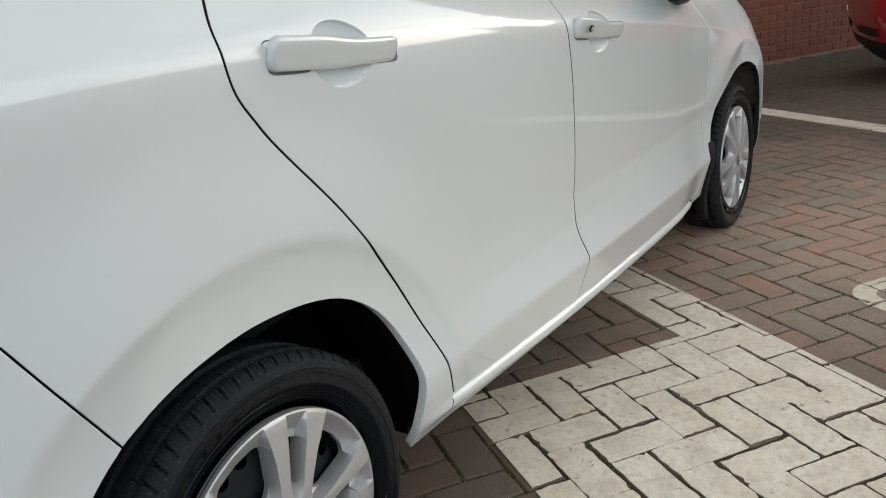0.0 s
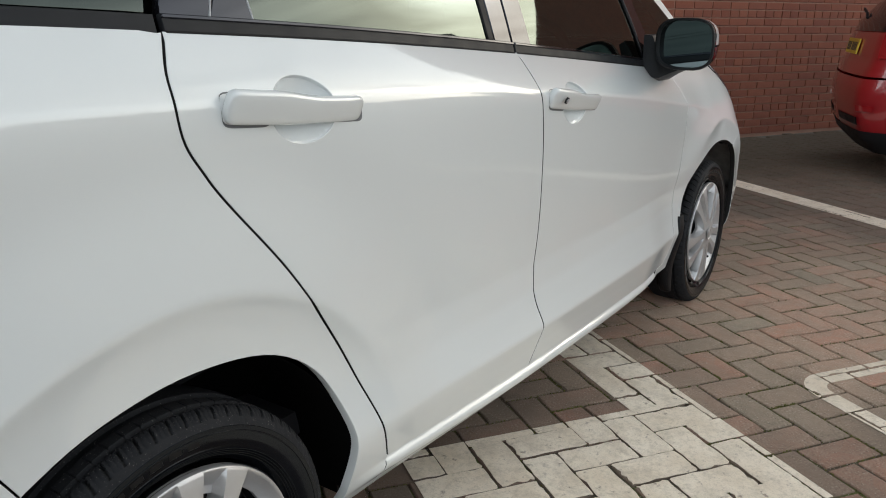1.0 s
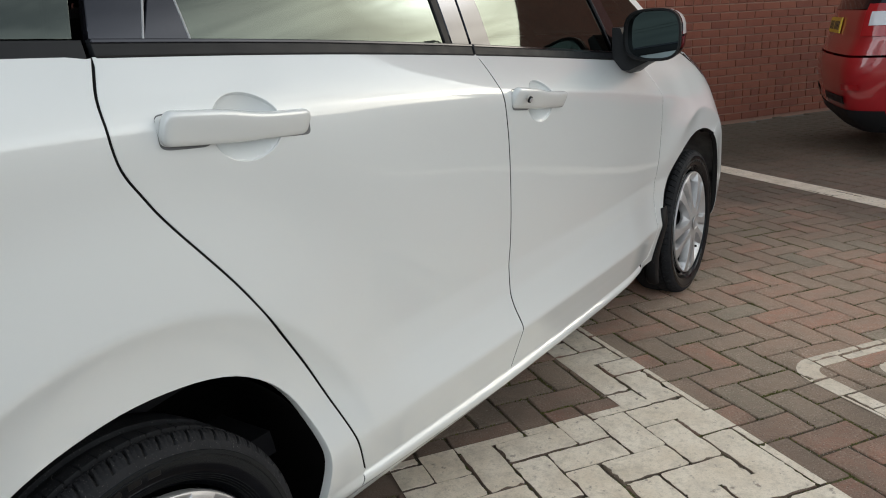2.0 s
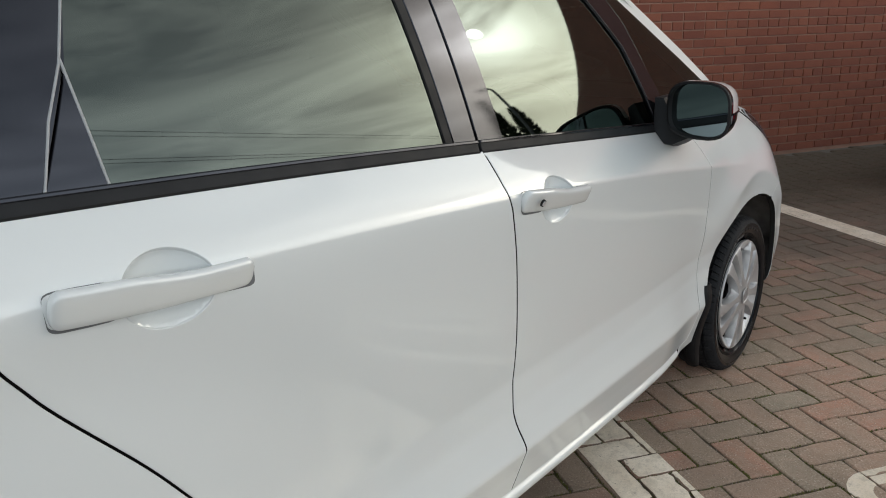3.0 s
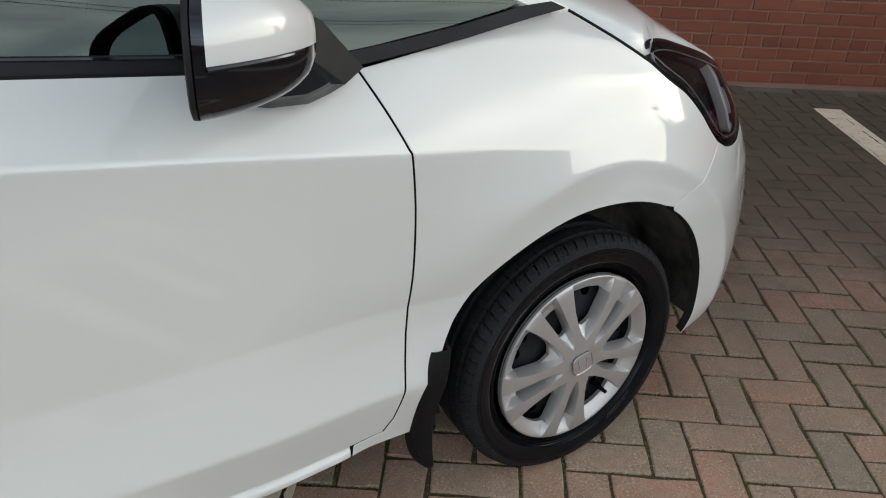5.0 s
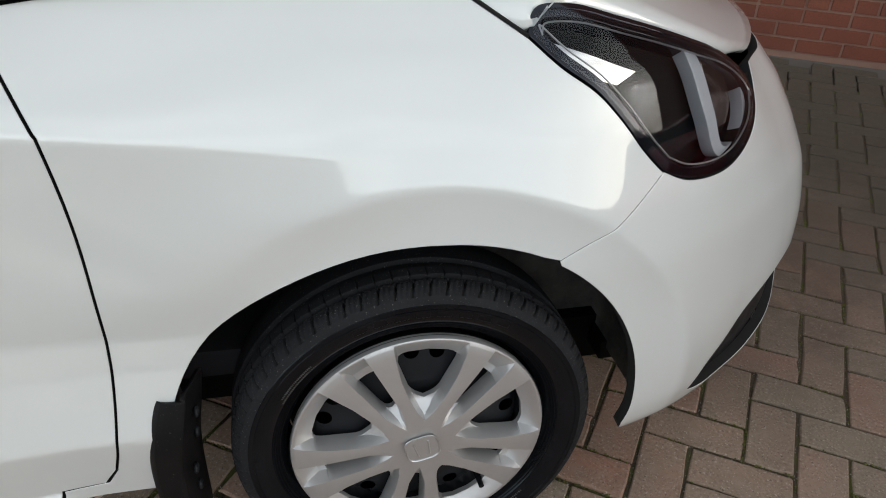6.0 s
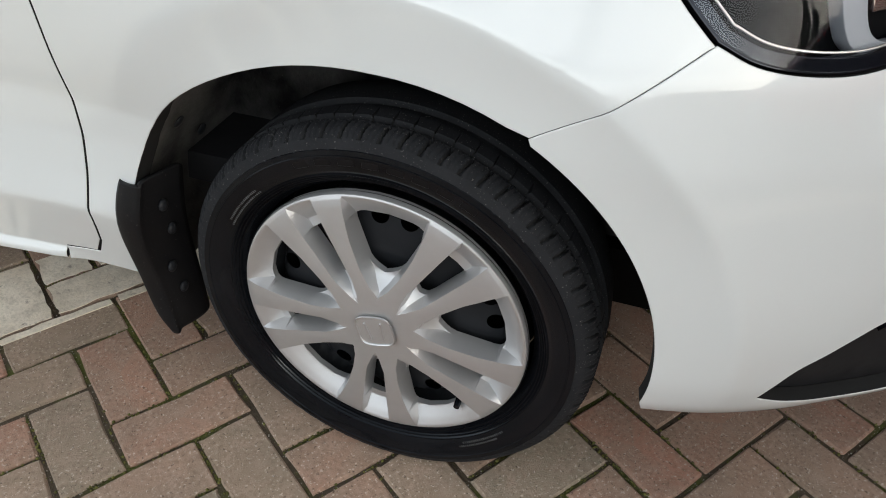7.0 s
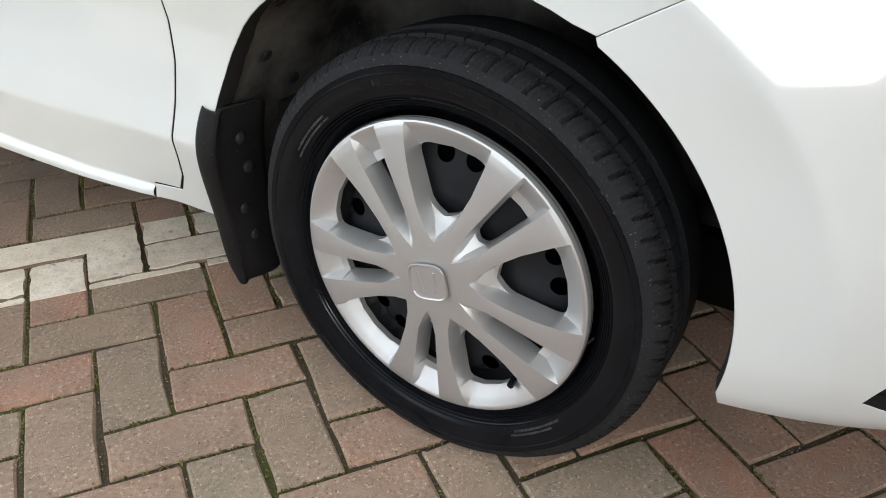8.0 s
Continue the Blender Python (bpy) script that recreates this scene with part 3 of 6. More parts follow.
WALL_N, WALL_T, WALL_D = Vector((math.cos(radians(59.4)), math.sin(radians(59.4)), 0)), Vector((math.sin(radians(59.4)), -math.cos(radians(59.4)), 0)), 4.127


def lay(s, p, z=0.0):
    """A place from the distances along and across the bay lines."""
    return (s * C55 + p * S55, s * S55 - p * C55, z)


tagged(make("ground", [(-400, -400, -.03), (400, -400, -.03), (400, 400, -.03), (-400, 400, -.03)], [(0, 1, 2, 3)], ASPHALT), "worn dark yard surface reaching to the horizon", "ground", kind="structure")
bed = [lay(-9, -9, -.006), lay(-9, 14, -.006), lay(3.9, 14, -.006), lay(3.9, -9, -.006)]
bed_low = [(x, y, -.028) for x, y, z in bed]
paving = tagged(make("pavement", bed + bed_low, [(0, 1, 2, 3), (4, 7, 6, 5), (0, 4, 5, 1), (1, 5, 6, 2), (2, 6, 7, 3), (3, 7, 4, 0)], JOINT, smooth=False),
                "herringbone block paving with dark mossy joints", "paving", kind="structure")


def paver_mesh(seed):
    """A block with worn, uneven edges and rounded corners."""
    rnd = random.Random(seed)
    a, b = PIT - .0028, PIT / 2 - .0028
    ring = []
    for sx, sy in ((-1, -1), (1, -1), (1, 1), (-1, 1)):
        e = rnd.uniform(.0015, .0045)
        one, two = (sx * (a - e), sy * b), (sx * a, sy * (b - e))
        ring += [one, two] if sx * sy < 0 else [two, one]
        if sx * sy > 0:
            ring.append((-sx * -rnd.uniform(-.3, .3) * a * .3, sy * b))
        else:
            ring.append((sx * a, sy * rnd.uniform(-.4, .4) * b))
    ring.sort(key=lambda q: math.atan2(q[1] / b, q[0] / a))
    v = []
    for q, (inset, z) in enumerate(((0, -.013), (.0010, -.0026), (.0040, 0))):
        for k, (x, y) in enumerate(ring):
            r = random.Random(seed * 97 + k)
            j = r.uniform(-.0011, .0011)
            chip = r.uniform(.003, .006) if r.random() < .16 else 0.0
            m = inset * r.uniform(.6, 1.3) + j + (chip if q else 0)
            v.append((x - m * x / a, y - m * y / b, z + (rnd.uniform(-.0007, .0005) if q == 2 else 0)))
    n = len(ring)
    return v, [tuple(range(2 * n, 3 * n))] + [(k + o, (k + 1) % n + o, (k + 1) % n + o + n, k + o + n) for o in (0, n) for k in range(n)]


blocks = []
for a in range(-75, 75):
    for b in range(-110, 75):
        k = (a - b) % 4
        if k == 3:
            cs, cv, turn = a + 1, b + .5, 0.0
        elif k == 2:
            cs, cv, turn = a + .5, b + 1, 90.0
        else:
            continue
        s, p = (cs + .40) * PIT, -(cv + .44) * PIT
        x, y, _ = lay(s, p)
        if -3.2 < x < 10.5 and -7.5 < y < 4.5 and x * WALL_N.x + y * WALL_N.y < WALL_D - .16:
            blocks.append((s, p, turn, x, y))


def stretch(q):
    """Distance from the strip of yard beside the car."""
    t = min(max((q[3] - 1.0) / 1.9, 0), 1)
    return math.hypot(q[3] - 1.0 - 1.9 * t, q[4] + 1.05)


blocks.sort(key=stretch)
paver_rnd = random.Random(5)


def block_pose(q):
    return pose(q[3], q[4], paver_rnd.uniform(-.0018, .0008), paver_rnd.uniform(-.45, .45), paver_rnd.uniform(-.3, .3), 55 + q[2] + paver_rnd.uniform(-.6, .6) + (180 if paver_rnd.random() < .5 else 0))


def box_wall(name, t0, t1, z0, z1, front, thick, material, label):
    q = [WALL_N * (WALL_D + front + d) + WALL_T * t for d in (0, thick) for t in (t0, t1)]
    v = [(p.x, p.y, z) for z in (z0, z1) for p in q]
    f = [(0, 1, 5, 4), (2, 6, 7, 3), (0, 4, 6, 2), (1, 3, 7, 5), (4, 5, 7, 6), (0, 2, 3, 1)]
    return tagged(make(name, v, f, material, smooth=False), label, "wall", kind="structure")


T0, T1, WALL_H = 2.475, 10.575, 2.1
wall = box_wall("wall_north", T0, T1, -.03, WALL_H, .010, .30, MORTAR, "red brick building wall with pale mortar joints")
box_wall("wall_north_upper", T0, T1, WALL_H, 7.3, 0, .31, FARBRICK, "upper brickwork of the tall red building")
box_wall("wall_north_west", -22, T0, -.03, 7.3, 0, .31, FARBRICK, "far stretch of the red brick building wall")
box_wall("wall_north_east", T1, 70, -.03, 7.3, 0, .31, FARBRICK, "far stretch of the red brick building wall")
box_wall("wall_building_back", -22, 70, -.03, 7.3, 9.0, .3, FARBRICK, "rear wall of the red brick building")

tagged(make("wall_south", [(x, y, z) for z in (-.03, 1.9) for x, y in ((-40, -15.3), (24, -15.3), (24, -15), (-40, -15))],
            [(0, 1, 5, 4), (1, 2, 6, 5), (2, 3, 7, 6), (3, 0, 4, 7), (4, 5, 6, 7), (3, 2, 1, 0)], FARBRICK, smooth=False), "plain brick wall closing the far side of the yard", "wall", kind="structure")

# bay markings: thin paint on the tops of the blocks
MARKS = {"worn broad white bay marking painted over the blocks": [((-2.0, .07), (1.0, 1.93)), ((.07, 4.2), (1.715, 1.93))],
         "white bay line painted across the paving": [((-7.0, 3.93), (4.25, 4.41))]}


def clip(poly, rect):
    (s0, s1), (p0, p1) = rect
    for axis, lim, sign in ((0, s0, 1), (0, s1, -1), (1, p0, 1), (1, p1, -1)):
        out = []
        for a, b in zip(poly, poly[1:] + poly[:1]):
            da, db = (a[axis] - lim) * sign, (b[axis] - lim) * sign
            if da >= 0:
                out.append(a)
            if (da >= 0) != (db >= 0):
                t = da / (da - db)
                out.append((a[0] + (b[0] - a[0]) * t, a[1] + (b[1] - a[1]) * t))
        poly = out
        if not poly:
            return []
    return poly


def quads_clip(poly, quad):
    """A convex polygon clipped by a convex, anticlockwise quad."""
    for a, b in zip(quad, quad[1:] + quad[:1]):
        out = []
        for c, d in zip(poly, poly[1:] + poly[:1]):
            dc = (b[0] - a[0]) * (c[1] - a[1]) - (b[1] - a[1]) * (c[0] - a[0])
            dd = (b[0] - a[0]) * (d[1] - a[1]) - (b[1] - a[1]) * (d[0] - a[0])
            if dc >= 0:
                out.append(c)
            if (dc >= 0) != (dd >= 0):
                t = dc / (dc - dd)
                out.append((c[0] + (d[0] - c[0]) * t, c[1] + (d[1] - c[1]) * t))
        poly = out
        if not poly:
            return []
    return poly


mark_rnd = random.Random(8)


def block_outline(q, fill):
    """The painted top of a block; now and then the paint bridges the joint."""
    h, w = (PIT, PIT / 2) if q[2] == 0 else (PIT / 2, PIT)
    cut = [0 if mark_rnd.random() < fill else mark_rnd.uniform(.0010, .0075) for _ in range(4)]
    lo_s, hi_s, lo_p, hi_p = q[0] - h + cut[0], q[0] + h - cut[1], q[1] - w + cut[2], q[1] + w - cut[3]
    out = []
    corners = [(lo_s, lo_p), (hi_s, lo_p), (hi_s, hi_p), (lo_s, hi_p)]
    for k, side_of in enumerate((2, 1, 3, 0)):
        (s0, p0), (s1, p1) = corners[k], corners[(k + 1) % 4]
        inward = 1 if k in (0, 3) else -1
        worn = mark_rnd.random() < .35
        for t in (0.03, .12, .24, .36, .5, .64, .76, .88, .97):
            d = 0.0
            if cut[side_of] > 0:
                d = inward * (mark_rnd.uniform(-.0018, .0030) + (mark_rnd.uniform(.002, .008) if worn and mark_rnd.random() < .3 else 0))
            s, p = s0 + (s1 - s0) * t, p0 + (p1 - p0) * t
            out.append((s, p + d) if k in (0, 2) else (s + d, p))
    return out


def marking(label, clippers, fill, category="road marking"):
    verts, faces = [], []
    for q in blocks:
        for cl in clippers:
            got = cl(block_outline(q, fill))
            if len(got) < 3:
                continue
            area = sum(a[0] * b[1] - a[1] * b[0] for a, b in zip(got, got[1:] + got[:1]))
            got = got if area < 0 else got[::-1]
            n = len(verts)
            m = len(got)
            verts += [lay(s, p, .0020) for s, p in got] + [lay(s, p, .0002) for s, p in got]
            faces.append(tuple(range(n, n + m)))
            faces += [(n + i, n + m + i, n + m + (i + 1) % m, n + (i + 1) % m) for i in range(m)]
    return tagged(make("road_marking", verts, faces, MARKING, smooth=False), label, category, kind="structure")


for lab, rects in MARKS.items():
    marking(lab, [lambda poly, r=r: clip(poly, r) for r in rects], 0.20 if "broad" in lab else 0.70)


def ring_quads(s0, s1, p0, p1, r, w):
    """The outline of a rounded rectangle, as a chain of quads."""
    pts = []
    for cs, cp, a0 in ((s1 - r, p0 + r, 0), (s0 + r, p0 + r, 90), (s0 + r, p1 - r, 180), (s1 - r, p1 - r, 270)):
        for k in range(7):
            a = radians(a0 + k * 15)
            pts.append(((cs + r * math.cos(a), cp - r * math.sin(a)), (cs + (r - w) * math.cos(a), cp - (r - w) * math.sin(a))))
    out = []
    for (a, b), (c, d) in zip(pts, pts[1:] + pts[:1]):
        quad = [a, c, d, b]
        area = sum(u[0] * v[1] - u[1] * v[0] for u, v in zip(quad, quad[1:] + quad[:1]))
        out.append(quad if area > 0 else quad[::-1])
    return out


marking("white rounded outline of a bay symbol on the paving", [lambda poly, r=r: quads_clip(poly, r) for r in ring_quads(-.75, .07, 2.305, 2.85, .12, .066) + ring_quads(-.62, -.055, 2.545, 2.72, .07, .05)], 0.25)


# ---------------------------------------------------------------- the white car
C_LINE = catmull([(.070, 1.084), (.037, 1.026), (.040, .958), (.070, .906), (.104, .860), (.187, .760), (.246, .678), (.316, .578), (.372, .478), (.410, .392), (.447, .305)], 6)
B_LINE = catmull([(.984, 1.034), (.969, .965), (.980, .918), (.997, .834), (1.013, .70), (1.017, .60), (1.009, .50), (1.008, .455), (1.022, .392), (1.016, .34), (1.002, .285)], 6)
A_LINE = catmull([(2.022, .951), (2.050, .894), (2.075, .838), (2.081, .820), (2.092, .73), (2.096, .63), (2.094, .494), (2.083, .365), (2.070, .300)], 6)


def belt(u0, u1, n=24):
    u = np.linspace(u0, u1, n)
    return np.stack([u, belt_z(u)], 1)


ARCH_FORM = {"front": ([-10, 0, 30, 60, 90, 118, 140, 160, 180, 192], [.350, .352, .358, .366, .359, .366, .377, .375, .372, .37]),
             "rear": ([-10, 0, 20, 45, 60, 80, 100, 127, 190], [.335, .337, .360, .376, .373, .354, .345, .348, .352])}


def arc(centre, form, a0, a1, n=34):
    """The edge of a wheel arch, seen from the side."""
    d = np.linspace(a0, a1, n)
    k = np.exp(-np.linspace(-2.5, 2.5, 41) ** 2 / 2)
    fine = np.linspace(-40, 230, 541)
    r = np.interp(d, fine, np.convolve(np.pad(np.interp(fine, *ARCH_FORM[form]), 20, mode="edge"), k / k.sum(), "valid"))
    a = np.radians(d)
    return np.stack([centre[0] + r * np.cos(a), centre[1] + r * np.sin(a)], 1)


LAMP_REAR = catmull([(2.656, .902), (2.700, .868), (2.752, .836), (2.790, .80), (2.825, .757), (2.860, .722)], 5)
LAMP_LOW = catmull([(2.860, .722), (2.900, .704), (2.950, .695), (3.010, .694), (3.072, .706), (3.128, .727), (3.18, .762)], 5)
LAMP_TOP = catmull([(3.18, .762), (3.16, .80), (3.09, .838), (2.98, .872), (2.86, .905), (2.76, .930), (2.69, .936), (2.664, .925), (2.656, .902)], 5)
FENDER_TOP = catmull([(2.022, .951), (2.116, .962), (2.22, .975), (2.356, .997), (2.44, 1.004)], 4)
HOOD_SEAM = catmull([(2.44, 1.004), (2.476, 1.003), (2.56, .958), (2.656, .902)], 5)
BUMP_SEAM = catmull([(2.860, .722), (2.78, .666), (2.700, .618)], 4)
F_ARCH, R_ARCH = (2.52, .295), (0.0, .285)

LOOPS = {
    "rear_door": np.vstack([[(.447, .305), (1.002, .285)], B_LINE[::-1][1:], belt(.976, .07), C_LINE[1:-1]]),
    "front_door": np.vstack([[(1.002, .285), (1.97, .262), (2.050, .268)], A_LINE[::-1], belt(2.022, .976)[1:], B_LINE[1:-1]]),
    "front_wing": np.vstack([[(1.987, .236), (1.99, .2636), (2.053, .2700)], A_LINE[::-1], FENDER_TOP[1:], HOOD_SEAM[1:], LAMP_REAR[1:], BUMP_SEAM[1:], arc(F_ARCH, "front", 61, 187)[1:], [(2.165, .236)]]),
    "rear_wing": np.vstack([[(.338, .236), (.44, .236)], C_LINE[::-1], belt(.07, -.72)[1:], [(-.72, .88), (-.42, .86), (-.304, .742), (-.268, .674), (-.208, .566)], arc(R_ARCH, "rear", 126, 0)[1:]]),
    "front_bumper": np.vstack([BUMP_SEAM[::-1], LAMP_LOW[1:], [(3.25, .79), (3.4, .785), (PS[-1] - .002, .78), (PS[-1] - .002, .235), (3.5, .225), (3.2, .225), (3.0, .228), (2.874, .238)], arc(F_ARCH, "front", -6, 60)]),
    "rear_bumper": np.vstack([[(-.208, .566), (-.268, .674), (-.304, .742), (-.42, .86), (-.72, .88), (-1.26, .88), (-1.26, .26), (-.36, .245)], arc(R_ARCH, "rear", 190, 128)]),
    "sill": np.array([(.44, .236), (1.985, .236), (1.988, .272), (1.97, .275), (1.002, .298), (.447, .318)]),
}
VENT = catmull([(3.004, .281), (3.016, .304), (3.038, .334), (3.068, .356), (3.10, .378), (3.14, .400), (3.22, .425), (3.32, .445), (3.42, .445), (3.47, .41), (3.46, .34), (3.40, .290), (3.30, .264), (3.20, .252), (3.12, .253), (3.05, .264), (3.004, .281)], 4)[:-1]

car = tagged(new("car"), "white pearl five-door hatchback parked on block paving", "car")


def curve_strip(lo, hi, surf, name, material, parent, left=False, step=.02, label="", lift=0.0, flange=.01):
    loop = np.vstack([lo, hi[::-1]])
    f = (lambda u, z: surf(u, z, -lift)) if lift else surf
    return panel(name, loop, f, material, parent, step, gap=.0008, flange=flange, left=left, label=label)


GLASS_Z = 1.42


def bowl_loop(u0, z0, tilt):
    """The outline of a handle's finger bowl."""
    a, t = np.radians(np.arange(0, 360, 9)), radians(tilt)
    x, y = .063 * np.cos(a), .046 * np.sin(a)
    return np.stack([u0 + x * math.cos(t) - y * math.sin(t), z0 + x * math.sin(t) + y * math.cos(t)], 1)


def bowl_surface(u0, z0):
    def surf(u, z):
        k = np.clip(1 - ((u - u0) / .066) ** 2 - ((z - z0) / .049) ** 2, 0, 1)
        return side(u, z, .0010 + .026 * k ** .8)
    return surf


CREASES = []
for off in (-.014, -.007, 0.0, .007, .014):
    u = np.arange(-.7, 2.62, .010)
    CREASES.append(np.stack([u, crease_z(u) + off], 1))
for cx, cz, r0 in ARCH:
    for off in (-.014, -.007, -.0015, .004, .011):
        a = np.arange(.2, 3.1, .010 / r0)
        CREASES.append(np.stack([cx + (r0 + .082 + off) * np.cos(a), cz + (r0 + .082 + off) * np.sin(a)], 1))
for off in (-.012, -.006, 0.0, .006, .012):
    u = np.arange(.40, 2.10, .010)
    CREASES.append(np.stack([u, .385 - (.281 - seam_z(u)) * .62 + off], 1))
GUIDES = [np.vstack(CREASES[k:k + 5]) for k in (0, 5, 10, 15)]
for flip in (False, True):
    fine = .012 if not flip else .05
    guides = () if flip else GUIDES
    panel("rear_wing", LOOPS["rear_wing"], side, WHITE, car, fine, guides=guides, flange=.017, left=flip)
    rear_door = panel("rear_door", LOOPS["rear_door"], side, WHITE, car, fine, guides=guides, gap=.0034, fold=.006, left=flip, shade_edge=True, holes=[bowl_loop(.250, .975, -4.5)])
    front_door = panel("front_door", LOOPS["front_door"], side, WHITE, car, fine, guides=guides, gap=.0034, fold=.006, left=flip, shade_edge=True, holes=[bowl_loop(1.148, .913, -6.0)])
    for owner, u0, z0, tilt in ((rear_door, .250, .975, -4.5), (front_door, 1.148, .913, -6.0)):
        panel("finger_bowl", bowl_loop(u0, z0, tilt), bowl_surface(u0, z0), WHITE, owner, .007, gap=-.006, flange=.002, left=flip)
    panel("front_wing", LOOPS["front_wing"], side, WHITE, car, fine, guides=guides, flange=.03, left=flip, shade_edge=True)
    panel("sill", LOOPS["sill"], lambda u, z: side(u, z, .0052 * smoothstep(z - seam_z(u), -.010, -.003)), WHITE, car, fine * (.8 if flip else .38), left=flip, shade_edge=True)
    bumper = panel("front_bumper", LOOPS["front_bumper"], side, WHITE, car, fine, guides=guides, gap=.0003, flange=.02, left=flip, shade_edge=True, holes=[VENT], dark_holes=True)
    panel("vent_insert", VENT, lambda u, z: side(u, z, .022), BLACK_PLASTIC, bumper, fine, gap=-.004, left=flip)
    panel("vent_blade", np.array([(3.14, .366), (3.22, .392), (3.32, .410), (3.42, .41), (3.42, .400), (3.31, .398), (3.22, .378)]), lambda u, z: side(u, z, .014), BLACK_GLOSS, bumper, .015, left=flip)
    panel("rear_bumper", LOOPS["rear_bumper"], side, WHITE, car, fine * 1.4, flange=.03, left=flip, shade_edge=True)
    # belt mouldings
    for owner, u0, u1 in ((rear_door, .078, .972), (front_door, .981, 1.985)):
        u = np.linspace(u0, u1, 40)
        curve_strip(np.stack([u, belt_z(u) - .004], 1), np.stack([u, belt_z(u) + .020], 1), glass, "belt_moulding", TRIM_BLACK, owner, flip, .012, lift=.006)
        curve_strip(np.stack([u, belt_z(u) - .0062], 1), np.stack([u, belt_z(u) - .0012], 1), glass, "belt_seal", SEAL_SHADE, owner, flip, .008, lift=.0075)
        curve_strip(np.stack([u, belt_z(u) + .0150], 1), np.stack([u, belt_z(u) + .0195], 1), glass, "belt_lip", BLACK_GLOSS, owner, flip, .008, lift=.0085)
    u = np.linspace(-.55, .066, 24)
    curve_strip(np.stack([u, belt_z(u) - .004], 1), np.stack([u, belt_z(u) + .018], 1), glass, "belt_moulding", TRIM_BLACK, car, flip, .012, lift=.006)
    # window panes and black pillar covers
    bz = lambda u, d=.018: float(belt_z(u)) + d
    rear_pane = [(.236, bz(.236)), (.50, bz(.5)), (.884, bz(.884)), (.862, 1.30), (.845, GLASS_Z), (.35, GLASS_Z), (.235, 1.32), (.222, 1.26)]
    front_pane = [(1.064, bz(1.064)), (1.4, bz(1.4)), (1.832, bz(1.832)), (1.80, 1.06), (1.735, 1.195), (1.62, 1.31), (1.46, GLASS_Z), (1.02, GLASS_Z), (1.036, 1.29)]
    panel("window_pane", rear_pane, lambda u, z: glass(u, z, .004), REAR_PANE, rear_door, .04, gap=-.004, flange=.003, left=flip)
    panel("window_pane", front_pane, lambda u, z: glass(u, z, .004), PANE, front_door, .04, gap=-.004, flange=.003, left=flip)
    panel("window_pane", [(-.42, bz(-.42)), (.062, bz(.06)), (.088, 1.20), (.12, 1.36), (-.2, 1.36), (-.38, 1.22)], lambda u, z: glass(u, z, .004), PRIVACY, car, .05, left=flip)
    panel("pillar_cover", [(.080, bz(.08)), (.156, bz(.156)), (.215, 1.22), (.252, 1.33), (.32, 1.42), (.17, 1.42), (.12, 1.26)], glass, BLACK_GLOSS, rear_door, .03, gap=.001, left=flip)
    panel("pillar_cover", [(.160, bz(.160)), (.234, bz(.234)), (.220, 1.26), (.233, 1.30), (.252, 1.325), (.218, 1.22)], glass, BLACK_GLOSS, rear_door, .02, gap=.0008, left=flip)
    panel("pillar_cover", [(.905, bz(.905)), (.972, bz(.972)), (.956, 1.30), (.945, GLASS_Z), (.868, GLASS_Z), (.884, 1.30)], lambda u, z: glass(u, z, -.002), BLACK_GLOSS, rear_door, .03, gap=.0005, left=flip)
    panel("glass_run", [(.883, bz(.883)), (.904, bz(.904)), (.883, 1.30), (.867, GLASS_Z), (.845, GLASS_Z), (.861, 1.30)], glass, BLACK_PLASTIC, rear_door, .03, gap=.0005, left=flip)
    panel("pillar_cover", [(.981, bz(.981)), (1.064, bz(1.064)), (1.036, 1.29), (1.02, GLASS_Z), (.953, GLASS_Z), (.964, 1.30)], lambda u, z: glass(u, z, -.002), BLACK_GLOSS, front_door, .03, gap=.0005, left=flip)
    run = np.array([(1.834, .985), (1.803, 1.06), (1.738, 1.196), (1.622, 1.312), (1.46, GLASS_Z)])
    panel("glass_run", np.vstack([run, run[::-1] + [(-.0, .03), (.02, .02), (.034, .018), (.034, .014), (.034, .0)]]), lambda u, z: glass(u, z, -.004), BLACK_GLOSS, front_door, .02, gap=.0005, left=flip)
    panel("pillar_cover", np.vstack([run + [(.036, .0), (.037, .014), (.037, .018), (.024, .02), (.01, .03)], [(1.66, 1.40), (1.80, 1.26), (1.87, 1.12), (1.93, 1.03), (1.985, .968), (1.94, .966)]]), lambda u, z: glass(u, z, .001), BLACK_GLOSS, front_door, .025, gap=.001, left=flip)
    panel("quarter_pane", [(1.99, .975), (2.06, .982), (2.20, 1.0), (2.335, 1.024), (2.15, 1.135), (1.97, 1.235), (1.80, 1.33), (1.70, 1.385), (1.815, 1.26), (1.885, 1.115), (1.94, 1.035)], lambda u, z: glass(u, z, .005), PANE, car, .03, gap=-.004, flange=.003, left=flip)
    lo = np.array([(1.992, .953), (2.10, .965), (2.22, .980), (2.36, 1.004), (2.43, 1.014)])
    curve_strip(lo, lo + [(-.004, .022), (-.004, .020), (-.006, .020), (-.02, .018), (-.03, .012)], lambda u, z, i=0.0: glass(u, z, i - .012 - .0 * u), "quarter_trim", TRIM_BLACK, car, flip, .015)
    # thin grey strips painting in the bright reflections along the rear pane's edges
    for lo in ([(.1575, bz(.157)), (.186, 1.18), (.219, 1.243), (.246, 1.314), (.280, 1.39)], [(.2345, bz(.235)), (.227, 1.18), (.2215, 1.25)]):
        lo = np.array(lo)
        panel("pane_edge_glint", np.vstack([lo, lo[::-1] + (.0015, 0)]), lambda u, z: glass(u, z, -.0016), EDGE_GREY, rear_door, .0035, gap=.0001, flange=.003, left=flip)
